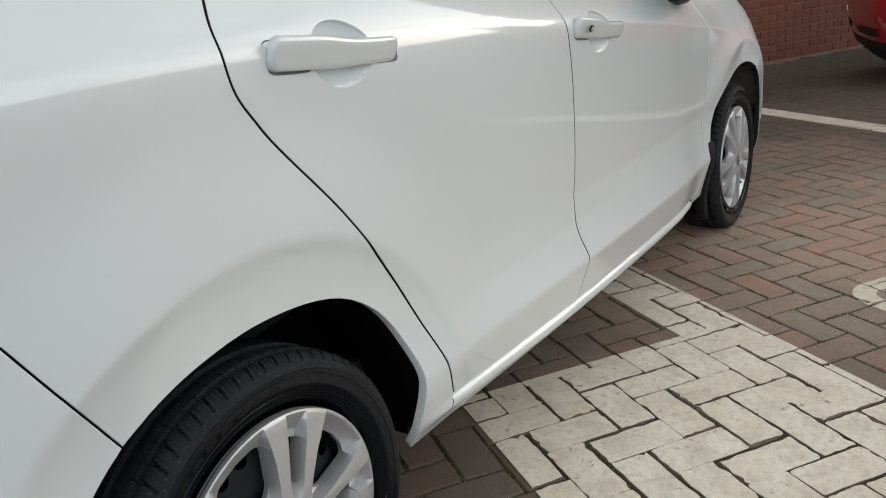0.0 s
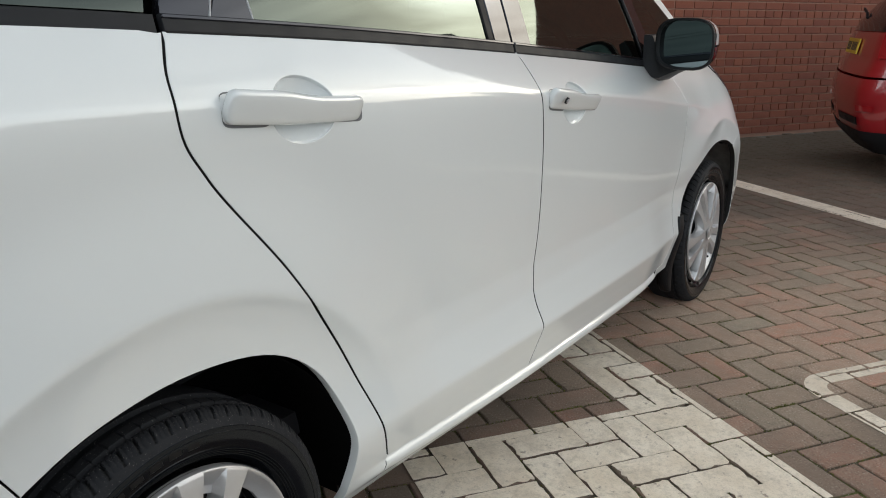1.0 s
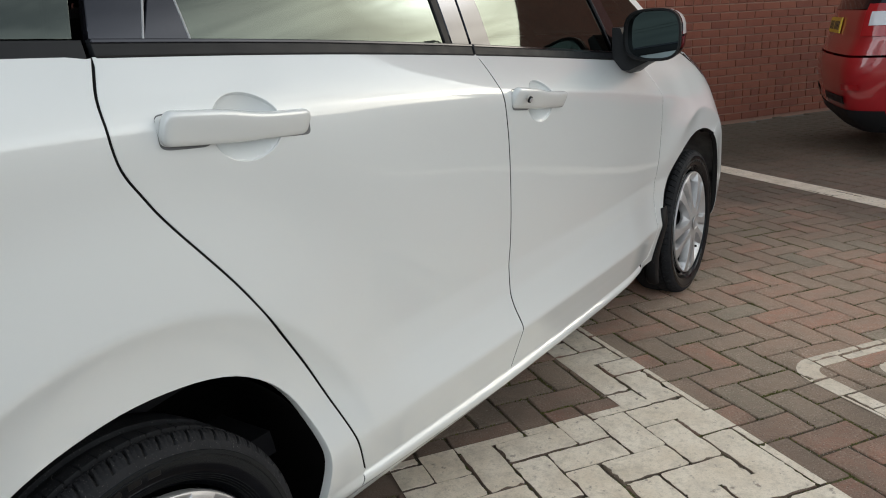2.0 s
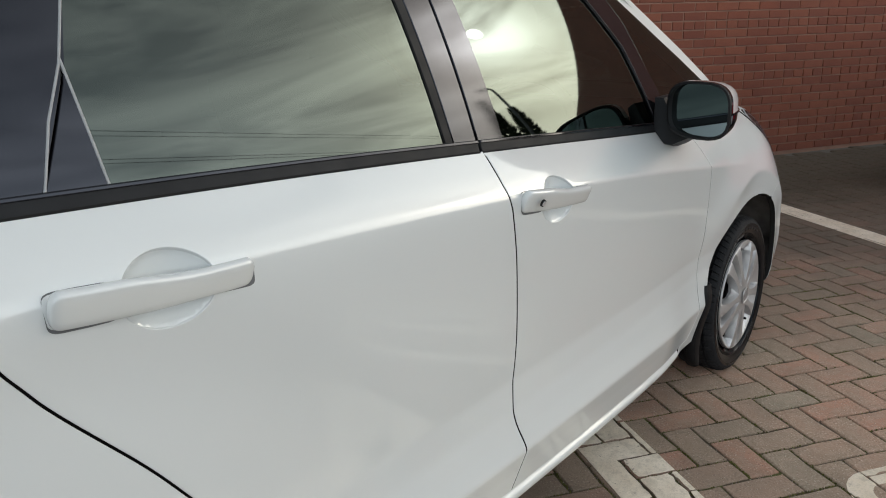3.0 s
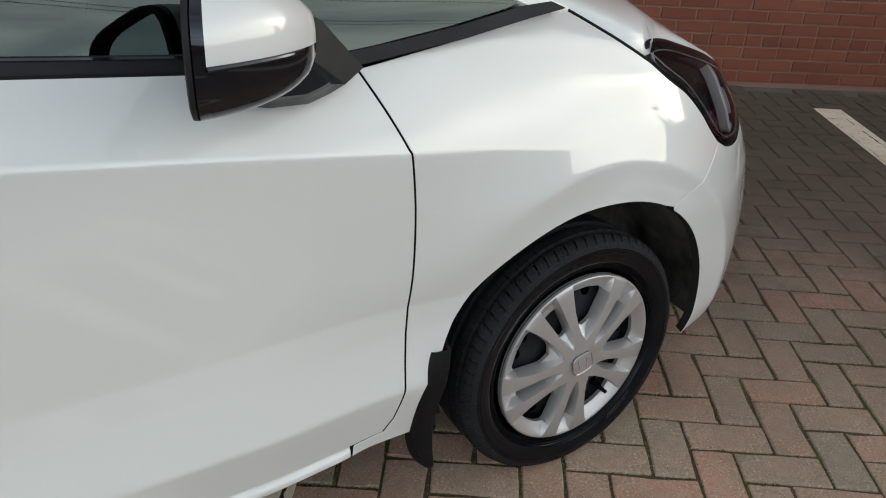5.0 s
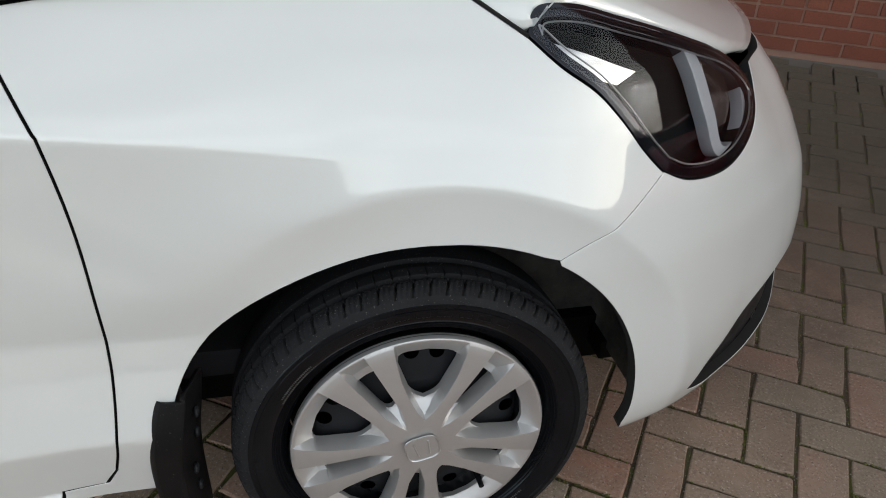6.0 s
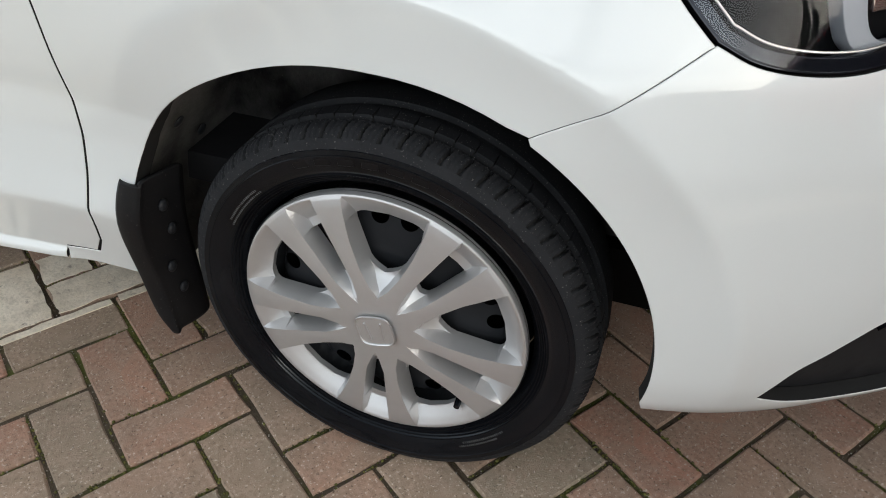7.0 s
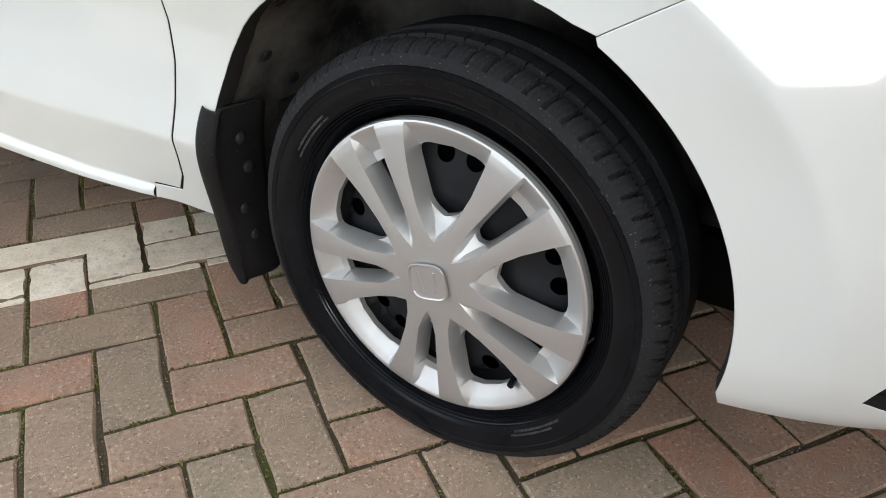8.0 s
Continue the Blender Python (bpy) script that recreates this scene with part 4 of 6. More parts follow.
    # white windscreen pillar and roof rail
    pa = catmull([(2.45, 1.006), (2.335, 1.030), (2.15, 1.142), (1.97, 1.243), (1.80, 1.338), (1.62, 1.425), (1.3, 1.455), (.4, 1.455), (-.3, 1.42), (-.6, 1.36)], 5)
    pb = pa + np.interp(pa[:, 0], [-.6, 1.3, 1.62, 2.3, 2.45], [.05, .05, .05, .034, .006])[:, None] * [0.35, 1.0]
    panel("roof_pillar", np.vstack([pa, pb[::-1]]), lambda u, z: glass(u, z, .008), WHITE, car, .03, gap=0, flange=.04, left=flip)
    panel("rear_pillar", [(-.70, bz(-.7, -.01)), (-.43, bz(-.43)), (-.39, 1.22), (-.21, 1.365), (.13, 1.365), (.17, 1.43), (-.3, 1.415), (-.6, 1.355)], lambda u, z: glass(u, z, .004), WHITE, car, .05, left=flip)
    # headlamp
    lamp_loop = np.vstack([LAMP_REAR, LAMP_LOW[1:], LAMP_TOP[1:-1]])
    inner = inset_loop(resample(lamp_loop, .012), .018)
    headlamp = panel("headlamp", lamp_loop, lambda u, z: side(u, z, .045), DARK_CAVITY, car, .02, left=flip, label="headlamp with clear lens and pale light guide")
    panel("lens", inset_loop(resample(lamp_loop, .012), .004), lambda u, z: side(u, z, -.001), LENS, headlamp, .02, flange=.006, left=flip)
    panel("black_border", lamp_loop, lambda u, z: side(u, z, .004), BLACK_GLOSS, headlamp, .012, flange=.04, left=flip, holes=[inner])
    outer = catmull([(2.955, .862), (2.964, .815), (2.975, .765), (2.990, .720), (3.012, .704), (3.045, .701), (3.09, .709), (3.13, .731), (3.155, .765)], 4)
    inner_edge = catmull([(3.148, .775), (3.12, .745), (3.085, .725), (3.050, .717), (3.026, .720), (3.014, .736), (3.008, .77), (3.001, .815), (2.990, .862)], 4)
    rim = inset_loop(resample(lamp_loop, .012), .021)
    rim = side(rim[:, 0], rim[:, 1], .003) * ((1, -1, 1) if flip else (1, 1, 1))
    part("trim_line", tube_bm([tuple(p) for p in rim] + [tuple(rim[0])], .0013, 6, caps=False), BADGE, headlamp, "fine bright line inside the lens")
    panel("light_guide", np.vstack([outer, inner_edge]), lambda u, z: side(u, z, .014), LAMP_GREY, headlamp, .010, flange=.02, left=flip)
    panel("reflector", [(3.028, .734), (3.075, .734), (3.115, .758), (3.125, .79), (3.09, .83), (3.03, .845), (3.020, .79)], lambda u, z: side(u, z, .030), COPPER, headlamp, .012, left=flip)
    panel("reflector", [(2.682, .896), (2.768, .872), (2.845, .846), (2.80, .832), (2.735, .848), (2.682, .874)], lambda u, z: side(u, z, .018), CHROME, headlamp, .012, left=flip)

# inner shell behind the panels
us, zs = np.arange(-1.24, 3.86, .02), np.arange(.24, 1.1, .0125)
for flip in (False, True):
    g = np.stack(np.meshgrid(us, zs, indexing="ij"), -1)
    flat = g.reshape(-1, 2)
    cut = inside(lamp_loop, flat) | inside(VENT, flat)
    for u0, z0 in ((.250, .975), (1.148, .913)):
        cut |= np.hypot((flat[:, 0] - u0) / .075, (flat[:, 1] - z0) / .06) < 1
    p = side(g[..., 0], np.minimum(g[..., 1], np.minimum(belt_z(g[..., 0]), top_z(g[..., 0]) - .09) - .02), .0065).reshape(-1, 3)
    f = [q for q in grid_faces(len(us), len(zs)) if all(np.hypot(g.reshape(-1, 2)[k, 0] - c[0], g.reshape(-1, 2)[k, 1] - c[1]) > .395 for k in q for c in (F_ARCH, R_ARCH))
         and not any(cut[k] for k in q)]
    p = p * ((1, -1, 1) if flip else (1, 1, 1))
    make("inner_shell", p, f, DARK_CAVITY, car)
part("underbody", box_bm((3.3, 1.10, .10), pose(1.3, 0, .25)), DARK_CAVITY, car)
for u0, u1, wide in ((2.90, 3.10, 1.22), (3.10, 3.26, .96)):
    part("undertray", box_bm((u1 - u0, wide, .04), pose((u0 + u1) / 2, 0, .262)), DARK_CAVITY, car)
for u0, u1 in ((.40, 2.12),):
    part("underbody", box_bm((u1 - u0, 1.44, .09), pose((u0 + u1) / 2, 0, .262)), DARK_CAVITY, car)


def liner(cx, cz, r, flip, material):
    """The arched lining of a wheel housing, closed towards the middle of the car."""
    a = np.radians(np.linspace(-4, 192, 40))
    w = [.0, .04, .70, .60, .52]
    k = [r + .012, r + .018, r + .024, r + .024, r + .024]
    v = []
    for t in a:
        edge = -side(cx + k[0] * math.cos(t), max(cz + k[0] * math.sin(t), .24))[1] - .016
        v += [(cx + q * math.cos(t), -(y if y > .1 else edge - y), cz + q * math.sin(t)) for y, q in zip(w, k)]
    f = grid_faces(len(a), len(w))
    n = len(v)
    v += [(cx + (r + .02) * math.cos(t) * .02, -.52, cz + .02 * math.sin(t)) for t in a]
    f += [(i * 5 + 4, (i + 1) * 5 + 4, n + i + 1, n + i) for i in range(len(a) - 1)]
    v = [(x, -y if flip else y, z) for x, y, z in v]
    ob = make("wheel_arch_liner", v, f, material, car)
    for t, d in ((168, .045), (150, .075), (132, .05), (160, .16), (112, .06), (60, .05)):
        t = radians(t)
        x, z = cx + (r + .008) * math.cos(t), cz + (r + .008) * math.sin(t)
        y = side(x, z)[1] + d
        bm = bmesh.new()
        bmesh.ops.create_uvsphere(bm, u_segments=12, v_segments=6, radius=.010, matrix=Matrix.Translation((x, -y if flip else y, z)) @ Matrix.Rotation(-t, 4, "Y") @ Matrix.Diagonal((.35, 1, 1, 1)))
        part("screw", bm, STEEL, ob)
    return ob


for flip in (False, True):
    liner(*F_ARCH, .368, flip, LINER)
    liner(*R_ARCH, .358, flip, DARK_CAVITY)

# bonnet, windscreen, roof, tail
for flip in (False, True):
    # a black line laid along the bonnet joint paints in its dark gap
    q = side(HOOD_SEAM[:, 0], HOOD_SEAM[:, 1] + .001, -.0005) * ((1, -1, 1) if flip else (1, 1, 1))
    part("bonnet_gap_line", tube_bm([tuple(p) for p in q], .0026, 8), SEAL_SHADE, car)
nh, nc = 22, 21
s = np.linspace(0, 1, nh)
eu = np.interp(s, [0, .12, .3, .42, .55, .7, .85, 1], [2.44, 2.50, 2.655, 2.70, 2.80, 2.95, 3.12, 3.30])
ez = np.interp(eu, [2.44, 2.476, 2.56, 2.655, 2.70, 2.76, 2.86, 2.98, 3.10, 3.30], [1.006, 1.005, .96, .906, .936, .932, .908, .875, .834, .80])
E3 = side(eu, ez)
mx, mz = np.interp(s, [0, 1], [2.64, 3.325]), np.interp(s, [0, .3, .42, .55, .7, .85, 1], [1.045, 1.015, .985, .935, .875, .83, .79])
c = np.linspace(-1, 1, nc)
k = 1 - c ** 2
V = np.stack([E3[:, :1] + (mx[:, None] - E3[:, :1]) * k, -E3[:, 1:2] * c[None, :], E3[:, 2:] + (mz[:, None] - E3[:, 2:]) * np.sqrt(k)[None, :] ** .9], -1)
bonnet = make("bonnet", V.reshape(-1, 3), grid_faces(nh, nc), WHITE, car)
bonnet.modifiers.new("thick", "SOLIDIFY").thickness = .012
c = np.linspace(-1, 1, 15)
rows = []
for q in np.linspace(0, 1, 14):
    x0, z0, w0 = np.interp(q, [0, 1], [2.44, 1.56]), np.interp(q, [0, 1], [1.012, 1.462]), np.interp(q, [0, 1], [.655, .585])
    rows.append(np.stack([x0 + (.19 - .08 * q) * (1 - c ** 2), w0 * c, z0 + (.02 + .03 * q) * (1 - c ** 2) + .02 * math.sin(q * math.pi)], -1))
make("windscreen", np.vstack(rows), grid_faces(14, 15), PANE, car)
rows = []
for q in np.linspace(0, 1, 16):
    x0 = 1.56 - 2.15 * q
    z0 = np.interp(x0, [-.6, -.3, .4, 1.3, 1.56], [1.385, 1.445, 1.482, 1.482, 1.462])
    w0 = np.interp(x0, [-.6, 0, 1.0, 1.56], [.53, .59, .60, .585])
    rows.append(np.stack([x0 + .10 * (1 - c ** 2) * (1 - 2 * q), w0 * c, z0 + .05 * (1 - c ** 2)], -1))
roof = make("roof", np.vstack(rows), grid_faces(16, 15), WHITE, car)
roof.modifiers.new("thick", "SOLIDIFY").thickness = .02
rows = []
for q in np.linspace(0, 1, 10):
    x0, z0, w0 = np.interp(q, [0, 1], [-.59, -.66]), np.interp(q, [0, 1], [1.385, .86]), np.interp(q, [0, 1], [.53, .60])
    rows.append(np.stack([x0 - .10 * (1 - c ** 2), w0 * c, z0 + .05 * (1 - c ** 2) * (1 - q)], -1))
tail = make("tailgate", np.vstack(rows), grid_faces(10, 15), WHITE, car)
tail.modifiers.new("thick", "SOLIDIFY").thickness = .02


# door handles
def handle(owner, u0, z0, length, tilt, left, key):
    """A pull handle over an oval finger bowl. u0, z0: its middle."""
    s = -1 if left else 1
    base = side(np.array([u0]), np.array([z0]))[0]
    n = side(np.array([u0, u0 + .01, u0]), np.array([z0, z0, z0 + .01]))
    out = np.cross(n[1] - n[0], n[2] - n[0])
    out[2] -= .38 * np.linalg.norm(out)
    out /= np.linalg.norm(out)
    along = np.array([math.cos(radians(tilt)), 0, math.sin(radians(tilt))])
    up = np.cross(out, along) * -1
    up = np.cross(along, out) * -1 if up[2] < 0 else up

    def put(a, b, h):
        q = base + along * a + up * b + out * h
        return (q[0], q[1] * s, q[2])

    # grip: a bar of rounded section, thicker at its fixed end
    v, f = [], []
    n1, m = 44, 18
    for i in range(n1):
        t = .5 - .5 * math.cos(math.pi * i / (n1 - 1))
        a = -length / 2 + length * t
        end = min(1, math.sqrt(max(0, 1 - (abs(2 * t - 1) ** 34))) + .02)
        hh = (.0238 - .0042 * smoothstep(t, .30, .70)) * end
        thick = .0088 * (.35 + .65 * end)
        lift = .0005 + .006 * math.sin(math.pi * min(max((t - .02) / .96, 0), 1)) ** .6
        for j in range(m):
            b = 2 * math.pi * j / m
            cb, sb = math.cos(b), math.sin(b)
            v.append(put(a, hh * math.copysign(abs(cb) ** .42, cb) + .007 - .003 * smoothstep(t, .28, .6), lift + thick * math.copysign(abs(sb) ** .6, sb)))
    f = [(i * m + j, i * m + (j + 1) % m, (i + 1) * m + (j + 1) % m, (i + 1) * m + j) for i in range(n1 - 1) for j in range(m)]
    f += [tuple(range(m))[::-1], tuple(range((n1 - 1) * m, n1 * m))]
    if not left:
        f = [q[::-1] for q in f]
    grip = make("door_handle", v, f, WHITE, owner)
    # shadow gap round the two fixed ends
    for a0, a1, h in ((-.5, -.20, .0238), (.28, .5, .0190)):
        bm = bmesh.new()
        ring = []
        for k in range(24):
            q = 2 * math.pi * k / 24
            x, y = math.copysign(abs(math.cos(q)) ** .35, math.cos(q)), math.copysign(abs(math.sin(q)) ** .35, math.sin(q))
            mid, span = (a0 + a1) / 2 * length, (a1 - a0) / 2 * length + .0014
            at = mid + x * span
            p = side(np.array([u0 + at]), np.array([z0 + at * math.sin(radians(tilt)) + .0015 + y * h]), -.0006)[0]
            ring.append(bm.verts.new((p[0], p[1] * s, p[2])))
        bm.faces.new(ring)
        bmesh.ops.triangulate(bm, faces=bm.faces[:])
        part("handle_gap", bm, EDGE_DARK, grip, smooth=False)
    if key:
        bm = bmesh.new()
        e = Vector(put(-length * .34, .010, .0215))
        o = Vector((out[0], out[1] * s, out[2]))
        turn = o.to_track_quat("Z", "Y").to_matrix().to_4x4()
        bmesh.ops.create_cone(bm, cap_ends=True, segments=24, radius1=.0078, radius2=.0074, depth=.004, matrix=Matrix.Translation(e - o * .0012) @ turn)
        ring = part("key_surround", bm, BLACK_PLASTIC, owner)
        bm = bmesh.new()
        bmesh.ops.create_cone(bm, cap_ends=True, segments=24, radius1=.0056, radius2=.0050, depth=.005, matrix=Matrix.Translation(e) @ turn)
        part("key_cylinder", bm, BADGE, ring, "pale metal key cylinder")
    return grip


doors = [ob for ob in car.children if ob.name.startswith(("rear_door", "front_door"))]
for d in doors:
    left = d.name.endswith(".001")
    if d.name.startswith("rear_door"):
        handle(d, .236, .975, .268, -4.5, left, False)
    else:
        handle(d, 1.138, .916, .262, -6.0, left, True)


# door mirrors
def mirror(left):
    s = -1 if left else 1
    n1, m = 14, 28

    def ring(x, cy, cz, ry, rz, power=.64):
        out = []
        for j in range(m):
            b = 2 * math.pi * j / m
            cb, sb = math.cos(b), math.sin(b)
            out.append((x + .25 * (-(cy + ry * cb) - .90) * 0, -(cy + ry * math.copysign(abs(cb) ** power, cb)) * s, cz + rz * math.copysign(abs(sb) ** power, sb)))
        return out

    def shell(name, x0, rows, material, keep, parent):
        v = [p for r in rows for p in r]
        f = [(i * m + j, i * m + (j + 1) % m, (i + 1) * m + (j + 1) % m, (i + 1) * m + j) for i in range(len(rows) - 1) for j in range(m) if keep(j)]
        bm = bmesh.new()
        vs = [bm.verts.new(p) for p in v]
        for q in f:
            bm.faces.new([vs[k] for k in q])
        return part(name, bm, material, parent)

    def sweep(t):
        """Section of the housing from the mirror's rim (t = 0) to its nose (t = 1)."""
        k = math.sqrt(max(0.0, 1 - t ** 2.2))
        return 1.768 + .118 * t, .893 - .012 * t, 1.036 + .004 * t, .098 * (.25 + .75 * k) if t < 1 else .012, .074 * (.22 + .78 * k) if t < 1 else .008

    rows = []
    for i in range(n1):
        x, cy, cz, ry, rz = sweep(i / (n1 - 1))
        r = ring(x, cy, cz, ry, rz)
        rows.append([(px - .36 * (abs(py) - .84) * (1 - i / (n1 - 1)), py, pz) for px, py, pz in r])
    cap = shell("mirror_cap", 0, rows[1:], WHITE, lambda j: math.sin(2 * math.pi * (j + .5) / m) > 0, car)
    shell("rear_band", 0, rows[:2], BLACK_GLOSS, lambda j: True, cap)
    shell("lower_housing", 0, rows[1:], BLACK_GLOSS, lambda j: math.sin(2 * math.pi * (j + .5) / m) <= 0, cap)
    rim = [[(px - .002, py, pz) for px, py, pz in rows[0]]]
    for sc, dx in ((.99, -.008), (.93, -.010), (.90, .004), (.88, .012)):
        cy0 = sum(p[1] for p in rows[0]) / m
        cz0 = sum(p[2] for p in rows[0]) / m
        cx0 = sum(p[0] for p in rows[0]) / m
        rim.append([(cx0 + (px - cx0) * sc + dx, cy0 + (py - cy0) * sc, cz0 + (pz - cz0) * sc) for px, py, pz in rows[0]])
    shell("mirror_rim", 0, rim, BLACK_PLASTIC, lambda j: True, cap)
    bm = bmesh.new()
    q = rim[-2]
    bm.faces.new([bm.verts.new((x + .004, y, z)) for x, y, z in q])
    part("mirror_glass", bm, MIRROR, cap, smooth=False)
    # indicator strip
    pts = [(rows[i][0][0], rows[i][0][1] - .0005 * s, rows[i][0][2] - .003) for i in range(1, 11)]
    part("indicator", tube_bm(pts, .0032, 8), BLACK_GLOSS, cap, "slim dark indicator lens")
    # foot on the door
    bm = bmesh.new()
    outline = [(1.80, .934), (1.86, .917), (1.94, .916), (1.988, .938), (2.020, .958), (1.955, 1.03), (1.89, 1.06), (1.80, 1.06)]
    secs = []
    for k, h, y, cx, cz in ((1.0, 1.0, .752, 1.87, .985), (.985, .98, .776, 1.87, .985), (.72, .52, .800, 1.865, .958), (.50, .34, .835, 1.855, .966), (.42, .30, .868, 1.85, .978)):
        secs.append([bm.verts.new((cx + (x - cx) * k, -y * s, cz + (z - .985) * h)) for x, z in outline])
    for a, b in zip(secs, secs[1:]):
        for i in range(8):
            bm.faces.new((a[i], a[(i + 1) % 8], b[(i + 1) % 8], b[i]))
    bm.faces.new(secs[0])
    bm.faces.new(secs[-1][::-1])
    part("mirror_foot", bm, TRIM_BLACK, cap, bevel=.004)


mirror(False)
mirror(True)


# mudguards behind the front wheels
def mud_flap(left, cx, z0):
    s = -1 if left else 1
    prof = [(.034, .426), (.029, .418), (.016, .37), (.006, .31), (.004, .24), (.010, .19), (.020, .158), (.040, .138)]
    bm = bmesh.new()
    rows = []
    for k, (dx, z) in enumerate(prof):
        lean = .018 * smoothstep(z, .28, .42) - .003 * smoothstep(z, .14, .26)
        ys = [.770, .796, .812, .8125, .8120, .8080, .775, .742]
        xs = [2.112 + dx, 2.108 + dx, 2.116 + dx * .9, 2.152 + lean + dx * .2, 2.158 + lean + dx * .2, 2.160 + lean, 2.174 + lean, 2.182 + lean]
        skin = -float(side(2.13, max(z, .25))[1]) - .806
        ys = [y + (skin if i in (1, 2, 3, 4, 5) else skin * .5) for i, y in enumerate(ys)]
        rows.append([bm.verts.new((cx - 2.517 + x, -y * s, z + z0 + (.006 if i > 4 else 0))) for i, (x, y) in enumerate(zip(xs, ys))])
    for a, b in zip(rows, rows[1:]):
        for i in range(7):
            bm.faces.new((a[i], a[i + 1], b[i + 1], b[i]))
    flap = part("mud_flap", bm, FLAP, car)
    flap.modifiers.new("round", "SUBSURF").levels = 2
    flap.modifiers["round"].render_levels = 2
    mod = flap.modifiers.new("thick", "SOLIDIFY")
    mod.thickness, mod.offset = .007, 0
    for x, y, z in ((2.186, .785, .385), (2.180, .772, .335), (2.172, .782, .27), (2.172, .768, .22)):
        bm = bmesh.new()
        bmesh.ops.create_uvsphere(bm, u_segments=12, v_segments=8, radius=.009, matrix=Matrix.Translation((cx - 2.517 + x + .004, -y * s, z + z0)) @ Matrix.Diagonal((.5, 1, 1, 1)))
        part("screw", bm, STEEL, flap)


mud_flap(False, 2.517, 0)
mud_flap(True, 2.517, 0)


# ---------------------------------------------------------------- wheels
HUB_Z = .286


def tyre_mesh():
    prof = [(.204, .050), (.206, .060), (.209, .066), (.2125, .069), (.2135, .072)]
    # fine moulded ribs round the bead
    for r, w in ((.2155, .0730), (.2190, .0765), (.2225, .0795), (.2262, .0822)):
        prof += [(r - .0009, w), (r - .0004, w + .0022), (r + .0004, w + .0023), (r + .0010, w + .0006)]
    prof += [(.232, .0858), (.2335, .0868), (.243, .0900), (.2540, .0918), (.2545, .0934), (.2556, .0934), (.2562, .0920), (.2625, .0918), (.2632, .0904), (.270, .0878),
             (.2748, .0845), (.2758, .0830), (.2800, .0775), (.2838, .0710), (.2856, .0640), (.2866, .056), (.2872, .0475), (.2873, .0405)]
    first = len(prof)
    prof += [(.2800, .0390), (.2800, .0330), (.2875, .0315), (.2875, .022), (.2875, .0115), (.2800, .0100), (.2800, -.010), (.2875, -.0115), (.2873, -.04), (.2845, -.07), (.270, -.088), (.25, -.092), (.22, -.078), (.205, -.06)]
    prof = [(r, w * .82 - .011 if w > .0475 else w - .011) for r, w in prof]
    prof = [(r, max(w, .0345) if 0 < w > .0295 and k < first else w) for k, (r, w) in enumerate(prof)]
    n, m = 1136, len(prof)
    v = []
    for i in range(n):
        t = 2 * math.pi * i / n
        for k, (r, w) in enumerate(prof):
            d = 0.0
            back = k - first
            if -7 <= back <= 0 and (i + back) % 16 in (0, 1):
                d = .0100 if back > -5 else .0050
            elif -6 <= back < 0 and (i + back) % 16 in (6, 11):
                d = .0022
            elif -9 <= back < -6 and (i - 2 * back) % 16 in (3, 4):
                d = .0016
            elif 0 < back < 4 and i % 16 == 5:
                d = .004
            v.append(((r - d) * math.cos(t), (r - d) * math.sin(t), w))
    return v, grid_faces(n, m, wrap=True), prof, first


def fill2d(outer, holes, step, lines=()):
    from mathutils.geometry import delaunay_2d_cdt
    rings = [resample(outer, step)] + [resample(h, step) for h in holes]
    lo, hi = rings[0].min(0), rings[0].max(0)
    g = np.stack(np.meshgrid(np.arange(lo[0], hi[0], step), np.arange(lo[1], hi[1], step * .87), indexing="ij"), -1)
    g[:, 1::2, 0] += step / 2
    g = g.reshape(-1, 2)
    ok = inside(rings[0], g)
    for r in rings[1:]:
        ok &= ~inside(r, g)
    g = g[ok]
    for r in rings:
        g = g[near_edge(r, g) > step * .5]
    for r in lines:
        g = g[np.min(np.linalg.norm(g[:, None] - r[None], axis=2), axis=1) > step * .55]
    cons, n = [], 0
    for r in rings:
        cons += [(n + i, n + (i + 1) % len(r)) for i in range(len(r))]
        n += len(r)
    for r in lines:
        cons += [(n + i, n + i + 1) for i in range(len(r) - 1)]
        n += len(r)
    vv, _, tris, _, _, _ = delaunay_2d_cdt([Vector(p) for p in np.vstack(rings + list(lines) + [g])], cons, [], 0, 1e-8)
    v2 = np.array([tuple(v) for v in vv])
    tri = np.array([t[:3] for t in tris])
    q = v2[tri].mean(1)
    ok = inside(rings[0], q)
    for r in rings[1:]:
        ok &= ~inside(r, q)
    tri = tri[ok]
    a, b, cc = v2[tri[:, 0]], v2[tri[:, 1]], v2[tri[:, 2]]
    wrong = (b - a)[:, 0] * (cc - a)[:, 1] - (b - a)[:, 1] * (cc - a)[:, 0] < 0
    tri[wrong] = tri[wrong][:, ::-1]
    return v2, [tuple(t) for t in tri], rings


def polar(rows):
    return np.array([(r * math.cos(radians(a)), r * math.sin(radians(a))) for r, a in rows])


COVER_R = .2045
BIG = [86 - 72 * k for k in range(5)]
NARROW = [50 - 72 * k for k in range(5)]


